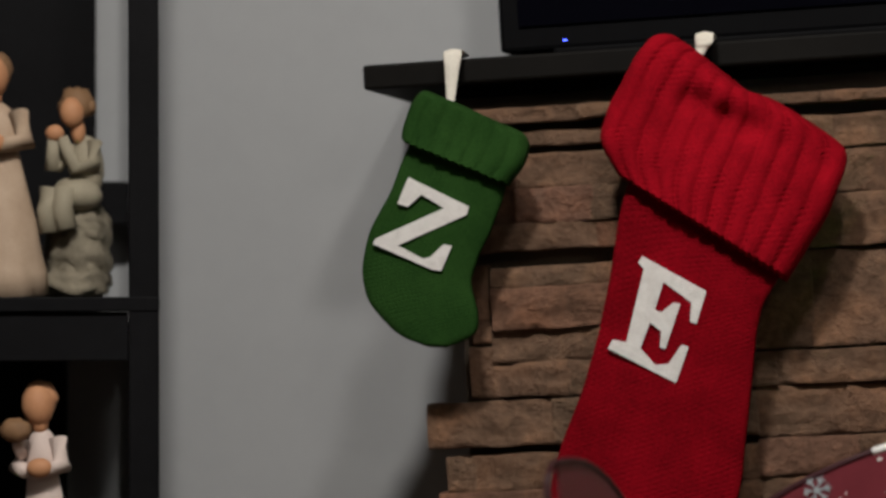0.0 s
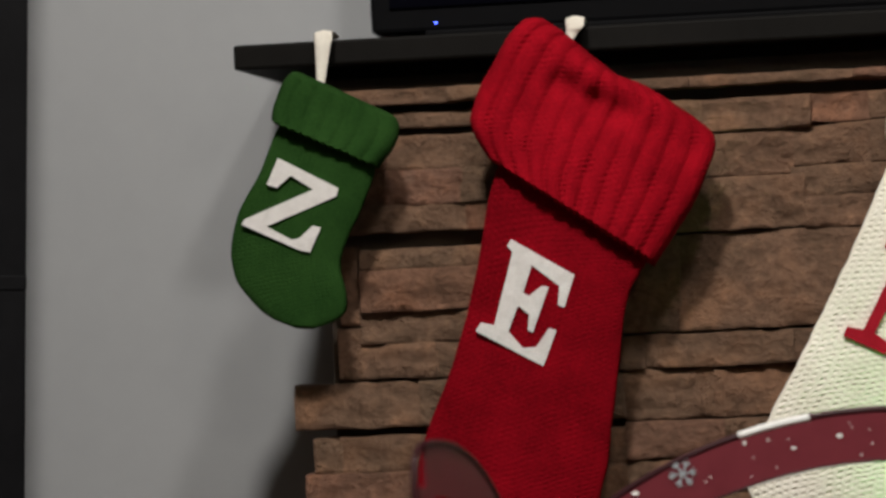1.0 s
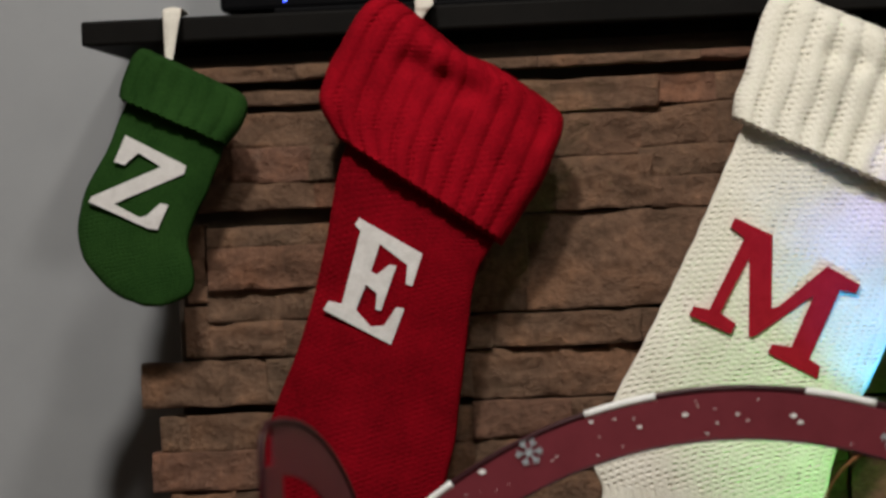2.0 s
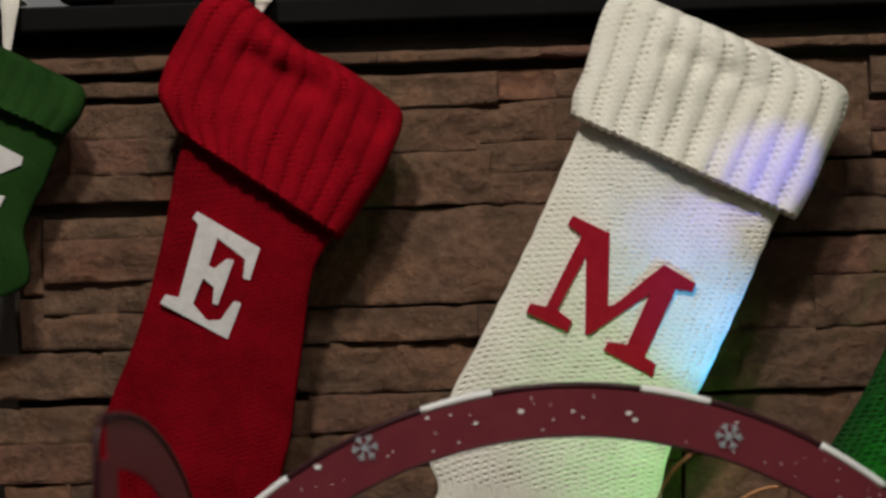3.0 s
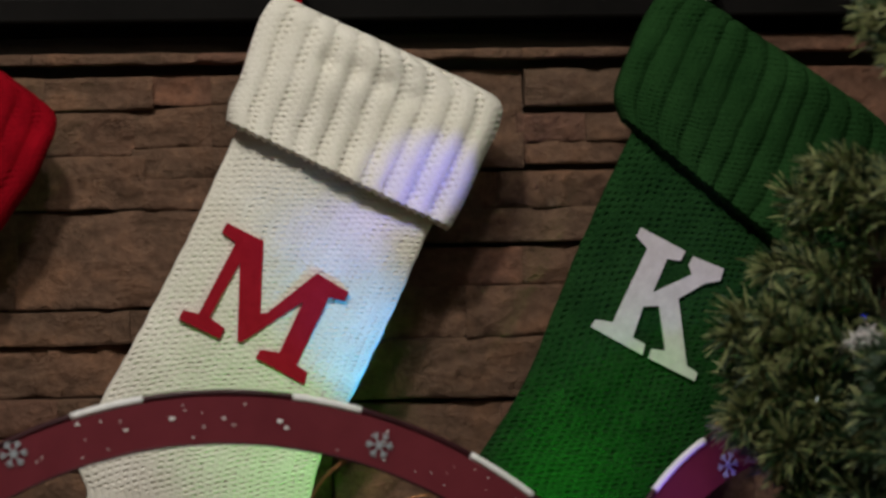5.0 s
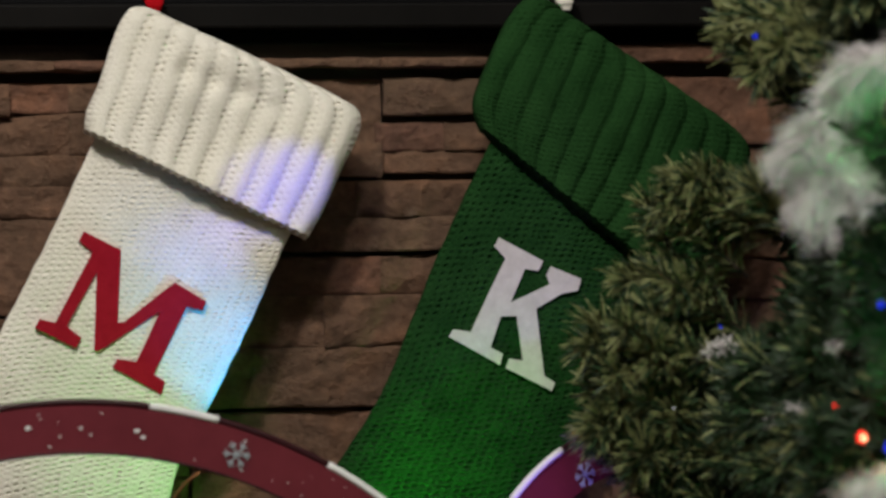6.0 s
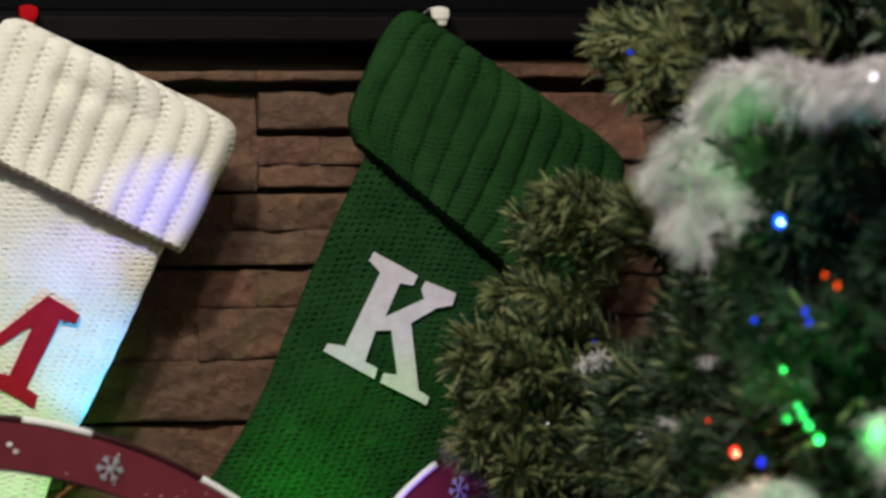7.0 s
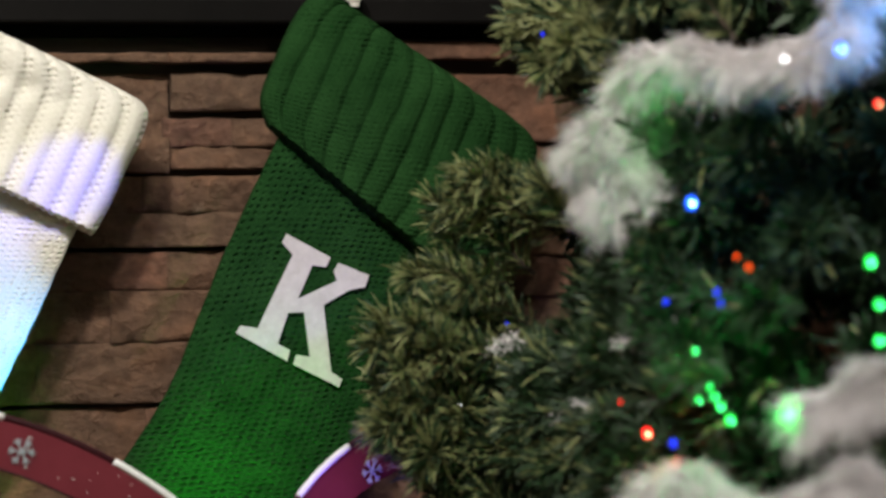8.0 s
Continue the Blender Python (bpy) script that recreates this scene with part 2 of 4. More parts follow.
# mantel: a thin black board, and a black strip put in for the shade under it
mantel = empty("mantel_shelf")
tagged(mantel, "thin black painted wooden mantel board above the stones", "mantel shelf")
boxed("board", BLACK_WOOD, -0.511, 1.30, -0.036, 0.218, 1.3095, 1.3310, 0.0025, mantel)
boxed("shade_strip", BLACK_WOOD, -0.440, 1.24, 0.004, 0.030, 1.3005, 1.3094, 0.001, mantel)

# television on the mantel
tv = empty("television")
tagged(tv, "black flat television switched off, standing on the mantel", "television")
bm = bmesh.new()
box(bm, -0.402, 0.78, 0.050, 0.095, 1.340, 2.02, 0.004)
part("housing", bm, BLACK_PLASTIC, tv)
boxed("display", SCREEN_GLASS, -0.384, 0.762, 0.0465, 0.0495, 1.362, 2.00, 0.0, tv, "dark glossy display")
boxed("stand", BLACK_PLASTIC, -0.352, 0.72, 0.030, 0.15, 1.3312, 1.3398, 0.002, tv)
bm = bmesh.new()
blob(bm, (-0.3435, 0.0485, 1.3475), (0.0017, 0.0010, 0.0009))
part("power_light", bm, glow_material("blue_standby_light", (0.06, 0.10, 1.0), 7.0), tv, "small blue standby light")

# ---- stockings ----
def spline(pts, s):
    """Catmull-Rom through points of the plane, for many places at once."""
    pts = np.array(pts, float)
    n = len(pts) - 1
    i = np.minimum((s * n).astype(int), n - 1)
    f = (s * n - i)[:, None]
    p0, p1, p2, p3 = (pts[np.clip(i + k, 0, n)] for k in (-1, 0, 1, 2))
    return 0.5 * (2 * p1 + (p2 - p0) * f + (2 * p0 - 5 * p1 + 4 * p2 - p3) * f ** 2 + (3 * p1 - p0 - 3 * p2 + p3) * f ** 3)


def waves(x, z, size, seed, count=7):
    """A soft uneven field, about -1 to 1, whose lumps are about as large as size."""
    rng = random.Random(seed)
    out = 0
    for k in range(count):
        a, f = rng.uniform(0, math.pi), 2 * math.pi / (size * rng.uniform(1.2, 3.2))
        out = out + np.sin(f * (x * math.cos(a) + z * math.sin(a)) + rng.uniform(0, 6.3))
    return out / count ** 0.5


def stitches(c, u, v, wide, tall, slant=0.5):
    """Relief of plain knitting: columns, counted by c, of plump stitches with a slanting hollow under each."""
    col = np.floor(c)
    fu = c - col - 0.5
    ph = v / tall + slant * fu * wide / tall + 0.5 * (col % 2) + 0.12 * waves(u, v, 0.015, 9)
    fp = ph - np.floor(ph) - 0.5
    hollow = np.exp(-(fp / 0.20) ** 2 - (fu / 0.30) ** 2) * (1 + 0.30 * waves(u, v, 0.010, 12))
    return -hollow - 0.25 * (2 * np.abs(fu)) ** 4 + 0.10 * np.cos(2 * math.pi * fp)


def plain_knit(wide, tall, depth):
    return lambda e, u, v: depth * stitches(u / wide + 0.10 * waves(u, v, 0.02, 4), u, v, wide, tall)


def ribbed_knit(ribs, rib, power, columns, tall, depth, everywhere=0.0, bend=0.02):
    """Ribs along the cuff, each some columns of stitches wide; the hollows are deepest in the furrows."""
    def relief(e, u, v):
        r = e * ribs + bend * ribs * 0.12 * waves(u, v, 0.05, ribs)
        ridge = np.abs(np.sin(math.pi * r)) ** power
        furrow = np.clip(1.25 - 1.25 * np.abs(np.sin(math.pi * r)), 0, 1) * (1 - everywhere) + everywhere
        return rib * (ridge - 0.5) * (1 + 0.10 * waves(u, v, 0.04, 3)) + depth * furrow * stitches(columns * r, u, v, 0.0065, tall)
    return relief


def tube(rows, thick, y, across, along, relief, flat=0.42, top=0.10, foot=0.05, seed=1, flare=0.0, dents=0.0012, dimples=(), sag=0.0, shown=1.0):
    """A soft flattened knitted tube hanging in the wall's plane: rows are pairs of its left and right edge (x, z)."""
    fine = int(along * 0.93) if shown < 1 else along
    s = np.linspace(0, shown, fine + 1)
    if shown < 1:
        s = np.concatenate([s, np.linspace(shown, 1, along - fine + 1)[1:]])
    left, right = spline([a for a, b in rows], s), spline([b for a, b in rows], s)
    mid = (left + right) / 2
    # rounded shoulders at the fold
    narrow = (1 - 0.14 * np.clip(1 - s / 0.12, 0, 1) ** 2)[:, None] if flare else 1.0
    left, right = mid + (left - mid) * narrow, mid + (right - mid) * narrow
    length = np.concatenate([[0], np.cumsum(np.linalg.norm(np.diff(mid, axis=0), axis=1))])
    width = np.linalg.norm(right - left, axis=1).mean()
    lin = np.linspace(0, 1, across + 1)
    front = 0.7 * lin + 0.3 * (0.5 - 0.5 * np.cos(math.pi * lin))
    back = np.linspace(1, 0, 13)[1:-1]
    e = np.concatenate([front, back])[None, :]
    way = np.concatenate([np.ones(across + 1), -np.ones(11)])[None, :]
    side = 2 * np.sqrt(np.maximum(e * (1 - e), 0))
    end = np.minimum(np.minimum(1, np.sqrt(s / top)), np.sqrt((1 - s) / foot))[:, None]
    x = left[:, :1] * (1 - e) + right[:, :1] * e
    z = left[:, 1:] * (1 - e) + right[:, 1:] * e
    u, v = (e - 0.5) * width + 0 * x, length[:, None] + 0 * x
    d = thick * (0.18 + 0.82 * end) * (1 + flare * s[:, None]) * side ** flat * way
    soft = np.minimum(1, 4 * side) * (way > 0)
    d = d + soft * (relief(e + 0 * x, u, v) + dents * waves(x, z, 0.05, seed))
    for hx, hz, hr, hd in dimples:
        d = d - soft * hd * np.exp(-((x - hx) ** 2 + (z - hz) ** 2) / hr ** 2)
    if sag:
        z = z - sag * np.clip(1 - s[:, None] / 0.4, 0, 1) * np.exp(-((e - 0.45) / 0.20) ** 2)
    # uneven outline, and loose stitches along the hem
    x = x + 0.00028 * waves(x, z, 0.016, seed + 1)
    z = z + 0.00028 * waves(z, x, 0.016, seed + 2)
    z = z + 0.0013 * np.sin(u * 2 * math.pi / 0.0075) * np.clip((s[:, None] - 0.93) / 0.07, 0, 1) * (way > 0)
    n, m = x.shape
    at = np.stack([x, y - d, z], axis=2).reshape(-1, 3)
    j, i = np.meshgrid(np.arange(n - 1), np.arange(m), indexing="ij")
    k = (i + 1) % m
    quads = np.stack([j * m + i, j * m + k, (j + 1) * m + k, (j + 1) * m + i], axis=2).reshape(-1, 4)
    me = bpy.data.meshes.new("knit")
    me.from_pydata(at.tolist(), [], quads.tolist() + [list(range(m))[::-1], list(range((n - 1) * m, n * m))])
    me.polygons.foreach_set("use_smooth", [True] * len(me.polygons))
    return me


def knitted(name, me, mat, parent, label=""):
    me.name = name
    me.materials.append(mat)
    ob = new(name, me)
    ob.parent = parent
    if label:
        tagged(ob, label)
    return ob


def letter(outline, origin, across, up, y, mat, parent, label):
    """A thick felt capital sewn to the front: its outline on a unit square, leaning with the stocking."""
    bm = bmesh.new()
    at = [(origin[0] + u * across[0] + v * up[0], origin[1] + u * across[1] + v * up[1]) for u, v in outline]
    face = bm.faces.new([bm.verts.new((x, y, z)) for x, z in at])
    out = bmesh.ops.extrude_face_region(bm, geom=[face])
    for v in out["geom"]:
        if isinstance(v, bmesh.types.BMVert):
            v.co.y += 0.012
    bmesh.ops.triangulate(bm, faces=[f for f in bm.faces if len(f.verts) > 4])
    return part("letter", bm, mat, parent, label)


def loop_strap(parent, x0, z0, x1, mat, y, wide=0.016):
    """A knitted loop from the cuff up over the mantel's front edge, wider towards its top."""
    bm = bmesh.new()
    path = [(x0, y, z0), (x0 + (x1 - x0) * 0.5, y, (z0 + 1.331) / 2), (x1, y - 0.001, 1.329), (x1, y + 0.006, 1.3365), (x1, y + 0.045, 1.3350)]
    rings = []
    for k in range(25):
        p = curve_point(path, k / 24)
        d = (curve_point(path, min(1, k / 24 + .02)) - curve_point(path, max(0, k / 24 - .02))).normalized()
        n = Vector((1, 0, 0)).cross(d).normalized()
        w = wide * (0.42 + 0.58 * min(1.0, k / 13))
        rings.append([bm.verts.new(p + Vector((1, 0, 0)) * (w / 2) * math.cos(a) + n * 0.0024 * math.sin(a) * (0.7 + 0.3 * abs(math.cos(2 * a))))
                      for a in (2 * math.pi * i / 14 for i in range(14))])
    for r0, r1 in zip(rings, rings[1:]):
        for i in range(14):
            bm.faces.new((r0[i], r0[(i + 1) % 14], r1[(i + 1) % 14], r1[i]))
    bm.faces.new(rings[0])
    bm.faces.new(rings[-1])
    return part("loop", bm, mat, parent, smooth=True)


LETTER_E = [(0, 0), (.02, .1), (.2, .14), (.08, .89), (-.02, .92), (0, 1), (.95, .97), (.98, .63), (.89, .62), (.82, .8), (.38, .86),
            (.4, .57), (.49, .57), (.6, .72), (.69, .74), (.71, .26), (.64, .25), (.58, .4), (.4, .43), (.4, .15), (.66, .07), (.82, .14), (.89, .37),
            (.99, .39), (1, 0)]
LETTER_Z = [(0, 0), (0, .08), (.63, .79), (.27, .85), (.18, .63), (.04, .62), (0, 1), (.92, .93), (.95, .82), (.31, .1), (.7, .06),
            (.78, .12), (.86, .34), (.97, .36), (1, 0), (.88, -.03)]
LETTER_M = [(0, 0), (0, .09), (.11, .13), (.12, .87), (0, .9), (0, 1), (.29, 1.01), (.5, .4), (.54, .44), (.73, .98), (.99, .96),
            (.99, .87), (.88, .83), (.89, .13), (.98, .12), (1, 0), (.61, .01), (.61, .1), (.74, .16), (.73, .68), (.47, .08), (.44, .07), (.21, .72),
            (.19, .15), (.32, .12), (.32, .01)]
LETTER_K = [(0, 0), (.01, .08), (.15, .13), (.13, .86), (0, .91), (0, 1), (.43, 1), (.43, .9), (.32, .86), (.34, .53), (.57, .84),
            (.51, .9), (.51, .99), (.79, 1.02), (.81, .91), (.7, .82), (.56, .59), (.88, .09), (.99, .08), (1, 0), (.56, -.01), (.55, .08),
            (.66, .12), (.44, .45), (.32, .38), (.36, .09), (.48, .09), (.5, -.01)]


def stocking(label, leg, cuff, knit, cuff_knit, leg_relief, cuff_relief, outline, origin, across, up, felt, felt_label, strap,
             thick=0.012, cuff_thick=0.019, dimples=(), sag=0.0, fine=(240, 560), shown=0.70, dents=0.002, seed=1, flare=0.7, lift=0.0022):
    ob = empty("christmas_stocking")
    tagged(ob, label, "stocking", "stockings on the mantel")
    y = -0.066
    deep = lambda x, z: (x * 0.9988, 1.13 + (z - 1.13) * 0.9988)
    leg, cuff = ([(deep(*l), deep(*r)) for l, r in rows] for rows in (leg, cuff))
    origin = deep(*origin)
    knitted("leg", tube(leg, thick, y, fine[0], fine[1], leg_relief, seed=seed, shown=shown), knit, ob)
    knitted("cuff", tube(cuff, cuff_thick, y, fine[0], fine[1] // 3, cuff_relief, flat=0.34, top=0.16, foot=0.045, seed=seed + 7, flare=flare,
                         dents=dents, dimples=dimples, sag=sag), cuff_knit, ob, "thick ribbed turned-down cuff")
    letter(outline, origin, across, up, y - thick - lift, felt, ob, felt_label)
    loop_strap(ob, *strap, -0.058)
    return ob


stocking("small green knitted stocking with white letter Z on the mantel",
         [((-.458, 1.272), (-.385, 1.238)), ((-.470, 1.255), (-.388, 1.215)), ((-.488, 1.217), (-.402, 1.182)), ((-.507, 1.186), (-.418, 1.150)),
          ((-.515, 1.155), (-.421, 1.132)), ((-.513, 1.132), (-.417, 1.110)), ((-.500, 1.110), (-.420, 1.096)), ((-.482, 1.094), (-.432, 1.088)), ((-.462, 1.0855), (-.444, 1.0840))],
         [((-.452, 1.305), (-.369, 1.262)), ((-.462, 1.296), (-.365, 1.250)), ((-.471, 1.276), (-.372, 1.232)), ((-.474, 1.262), (-.384, 1.218))],
         KNIT_GREEN_FINE, CUFF_GREEN_FINE, plain_knit(.0036, .0032, .0009), ribbed_knit(7, .0026, .8, 4, .0034, .0014, .6), LETTER_Z,
         (-.5025, 1.1752), (.0576, -.0262), (.0338, .0548), FELT_WHITE, "white felt letter Z",
         (-.432, 1.292, -.428, LOOP_WHITE), 0.012, 0.0155, fine=(170, 330), shown=1.0, dents=.002, lift=.0036)
stocking("large red knitted stocking with white letter E on the mantel",
         [((-.262, 1.262), (-.130, 1.192)), ((-.288, 1.200), (-.158, 1.132)), ((-.305, 1.126), (-.178, 1.096)), ((-.328, 1.051), (-.188, 1.040)),
          ((-.358, .980), (-.200, .965)), ((-.368, .930), (-.211, .920)), ((-.380, .860), (-.222, .850)), ((-.440, .800), (-.240, .770)), ((-.480, .760), (-.330, .720))],
         [((-.247, 1.344), (-.117, 1.249)), ((-.272, 1.318), (-.098, 1.226)), ((-.300, 1.268), (-.114, 1.183)), ((-.302, 1.246), (-.132, 1.154)), ((-.290, 1.222), (-.154, 1.124))],
         KNIT_RED, CUFF_RED, plain_knit(.0054, .0046, .0013), ribbed_knit(11, .0040, .75, 4, .0048, .0026, .35), LETTER_E,
         (-.3066, 1.0756), (.0558, -.0319), (.0336, .0761), FELT_WHITE, "white felt letter E",
         (-.217, 1.318, -.212, LOOP_WHITE), dimples=((-.221, 1.280, .012, .012), (-.198, 1.267, .011, .012), (-.176, 1.255, .012, .010), (-.152, 1.238, .010, .004)), sag=0.009, seed=2)
stocking("large cream knitted stocking with red letter M on the mantel",
         [((.080, 1.268), (.245, 1.190)), ((.048, 1.206), (.214, 1.130)), ((.008, 1.124), (.180, 1.058)), ((-.037, 1.040), (.147, .992)),
          ((-.067, .988), (.125, .955)), ((-.085, .940), (.112, .915)), ((-.080, .905), (.108, .880)), ((-.120, .850), (.090, .800)), ((-.180, .800), (-.02, .750))],
         [((.088, 1.331), (.258, 1.250)), ((.072, 1.308), (.277, 1.228)), ((.056, 1.262), (.256, 1.180)), ((.046, 1.240), (.242, 1.150)), ((.043, 1.222), (.229, 1.129))],
         KNIT_CREAM, CUFF_CREAM, plain_knit(.0066, .0050, .0026), ribbed_knit(10, .0028, 1.2, 4, .0058, .0042, .12), LETTER_M,
         (.0008, 1.0585), (.1039, -.0575), (.0414, .0797), FELT_RED, "red felt letter M",
         (.104, 1.318, .104, LOOP_RED), dimples=((.128, 1.270, .010, .006), (.152, 1.262, .010, .006), (.176, 1.252, .010, .006), (.198, 1.240, .009, .004)), seed=3, flare=0.9)
stocking("large dark green knitted stocking with white letter K beside tree",
         [((.420, 1.268), (.560, 1.180)), ((.386, 1.208), (.522, 1.120)), ((.340, 1.112), (.492, 1.050)), ((.291, .998), (.458, .960)),
          ((.250, .933), (.430, .890)), ((.235, .890), (.415, .840)), ((.180, .830), (.395, .770)), ((.12, .790), (.30, .720))],
         [((.427, 1.339), (.594, 1.224)), ((.404, 1.316), (.612, 1.196)), ((.378, 1.262), (.590, 1.140)), ((.372, 1.240), (.566, 1.102)), ((.378, 1.220), (.540, 1.082))],
         KNIT_GREEN, CUFF_GREEN, plain_knit(.0068, .0056, .0038), ribbed_knit(11, .0050, .40, 4, .0048, .0027, .9, .05), LETTER_K,
         (.3477, 1.0452), (.0878, -.0477), (.0441, .0832), FELT_WHITE, "white felt letter K",
         (.456, 1.322, .454, LOOP_WHITE), shown=0.78, seed=4)

# ---- folding screen in front of the fireplace ----
screen = empty("fireplace_screen")
tagged(screen, "maroon metal folding fireplace screen painted with snowflakes", "fireplace screen")
ARC_X, ARC_Z, ARC_R = 0.030, 0.591, 0.410


def arch_band(bm, cx, cz, rx, rz, wide, a0, a1, y0, y1, steps=48):
    """A flat curved strip with thickness: from angle a0 to a1, measured from straight up."""
    rings = []
    for k in range(steps + 1):
        a = radians(a0 + (a1 - a0) * k / steps)
        s, c = math.sin(a), math.cos(a)
        o, i = (cx + rx * s, cz + rz * c), (cx + (rx - wide) * s, cz + (rz - wide) * c)
        rings.append([bm.verts.new((o[0], y0, o[1])), bm.verts.new((i[0], y0, i[1])), bm.verts.new((i[0], y1, i[1])), bm.verts.new((o[0], y1, o[1]))])
    for r0, r1 in zip(rings, rings[1:]):
        for j in range(4):
            bm.faces.new((r0[j], r0[(j + 1) % 4], r1[(j + 1) % 4], r1[j]))
    bm.faces.new(rings[0])
    bm.faces.new(rings[-1])


def arch_path(cx, cz, rx, rz, a0, a1, y, steps=40):
    return [(cx + rx * math.sin(radians(a0 + (a1 - a0) * k / steps)), y, cz + rz * math.cos(radians(a0 + (a1 - a0) * k / steps))) for k in range(steps + 1)]


def snowflake(parent, x, y, z, size, spin=0.0):
    bm = bmesh.new()
    for k in range(3):
        a = radians(60 * k + spin)
        d = Vector((math.cos(a), 0, math.sin(a)))
        e = Vector((-math.sin(a), 0, math.cos(a)))
        lift = -0.0002 * k
        quads = [(-d * size, d * size, 0.00062)]
        for s in (-1, 1):
            for w in (-1, 1):
                quads.append((d * size * 0.55 * s, d * size * 0.86 * s + e * size * 0.26 * w, 0.00055))
        for p, q, w in quads:
            side = (q - p).normalized().cross(Vector((0, 1, 0))) * w
            o = Vector((x, y + lift, z))
            bm.faces.new([bm.verts.new(o + p - side), bm.verts.new(o + q - side), bm.verts.new(o + q + side), bm.verts.new(o + p + side)])
    out = bmesh.ops.extrude_face_region(bm, geom=list(bm.faces))
    for v in out["geom"]:
        if isinstance(v, bmesh.types.BMVert):
            v.co.y += 0.0012
    return part("snowflake", bm, FLAKE_PAINT, parent, "small white painted snowflake")


SY = -0.170
bm = bmesh.new()
arch_band(bm, ARC_X, ARC_Z, ARC_R - 0.002, ARC_R - 0.002, 0.0385, -52, 52, SY - 0.001, SY + 0.001)
for s in (-1, 1):
    x = ARC_X + s * 0.306
    box(bm, x - 0.019, x + 0.019, SY - 0.0012, SY + 0.0012, -0.032, 0.822)
band = part("centre_arch", bm, MAROON, screen)
bm = bmesh.new()
sweep(bm, arch_path(ARC_X, ARC_Z, ARC_R, ARC_R, -52, 52, SY, 60), 0.0028, 8)
part("rim", bm, MAROON_RIM, screen, "dark maroon rolled rim", smooth=True)
bm = bmesh.new()
sweep(bm, arch_path(ARC_X, ARC_Z, ARC_R - 0.041, ARC_R - 0.041, -52, 52, SY, 60), 0.0014, 6)
part("inner_rim", bm, MAROON_RIM, screen, "dark maroon thin inner rim", smooth=True)
for a0, a1 in ((-40.5, -33.6), (-16.6, -8.3), (8.6, 16.6), (30.0, 38.6)):
    bm = bmesh.new()
    sweep(bm, arch_path(ARC_X, ARC_Z, ARC_R, ARC_R, a0, a1, SY, 12), 0.0032, 8)
    part("white_stripe", bm, SNOW_PAINT, screen, "white enamel stripe round the rim", smooth=True)
snowflake(band, -0.133, SY - 0.0032, 0.9555, 0.0112, 8)
snowflake(band, 0.161, SY - 0.0032, 0.9560, 0.0112, -8)
bm = bmesh.new()
rng = random.Random(5)
marks = [(-0.172, 0.941, .0026), (-0.006, 0.981, .0022), (0.081, 0.977, .0021), (0.086, 0.9715, .0019), (-0.082, 0.978, .0016), (-0.043, 0.9725, .0016), (0.036, 0.980, .0014)]
marks += [(ARC_X + r * math.sin(a), ARC_Z + r * math.cos(a), rng.uniform(.0004, .0010)) for r, a in
          ((rng.uniform(ARC_R - .036, ARC_R - .008), radians(rng.uniform(-42, 42))) for k in range(46))]
for x, z, r in marks:
    bmesh.ops.create_circle(bm, cap_ends=True, segments=8, radius=r, matrix=Matrix.Translation((x, SY - 0.0024, z)) @ pose(0, 0, 0, 90, 0, 0) @ Matrix.Diagonal((1.25, 0.8, 1, 1)))
tagged(part("snow_dots", bm, SNOW_PAINT, band, "scattered white paint dots"), kind="stuff")
for pts in ([(.100, .840), (.098, .885), (.108, .918), (.128, .940), (.152, .950)], [(.168, .903), (.185, .911), (.204, .914), (.225, .912)],
            [(.215, .880), (.222, .905), (.226, .922)], [(-.10, .80), (-.06, .84), (-.01, .85), (.03, .82)]):
    bm = bmesh.new()
    sweep(bm, [curve_point([(x, SY + 0.003, z) for x, z in pts], k / 24) for k in range(25)], 0.0013, 6)
    part("wire_scroll", bm, COPPER, screen, "thin copper wire scroll", smooth=True)


def side_panel(hinge_x, turn, mirror, lift=0.0, striped=True):
    """A side wing with a straight outer post and a curved top that falls towards the hinge."""
    m = Matrix.Translation((hinge_x, SY, lift)) @ pose(0, 0, 0, 0, 0, turn) @ Matrix.Diagonal((mirror, 1, 1, 1))
    made = []
    bm = bmesh.new()
    arch_band(bm, 0.205, 0.790, 0.205, 0.196, 0.040, -88, 4, -0.001, 0.001)
    box(bm, 0.200, 0.238, -0.0012, 0.0012, -lift - 0.032, 0.955)
    made.append(part("side_arch", bm, MAROON, screen))
    bm = bmesh.new()
    sweep(bm, arch_path(0.205, 0.790, 0.205, 0.197, -88, 6, 0), 0.0028, 8)
    sweep(bm, [(0.226, 0, 0.986), (0.238, 0, 0.975), (0.240, 0, 0.94), (0.240, 0, -lift - 0.032)], 0.0028, 8)
    made.append(part("rim", bm, MAROON_RIM, screen, smooth=True))
    if striped:
        bm = bmesh.new()
        sweep(bm, arch_path(0.205, 0.790, 0.205, 0.197, -46, -27, 0, 12), 0.0032, 8)
        made.append(part("white_stripe", bm, SNOW_PAINT, screen, "white enamel stripe round the rim", smooth=True))
    if striped:
        made.append(snowflake(screen, 0.135, -0.0032, 0.944, 0.0112, 10))
    for ob in made:
        ob.data.transform(m)
        if mirror < 0:
            ob.data.flip_normals()


side_panel(-0.262, 76, -1, 0.012, False)
side_panel(0.340, 30, 1, -0.016)
# the screen is scaled towards the camera's eye, 24 cm out, to look the same from there
toward_eye = Matrix.Translation((0, -2.72, 1.13)) @ Matrix.Scale(0.9725, 4) @ Matrix.Translation((0, 2.72, -1.13))
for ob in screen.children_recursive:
    ob.data.transform(toward_eye)

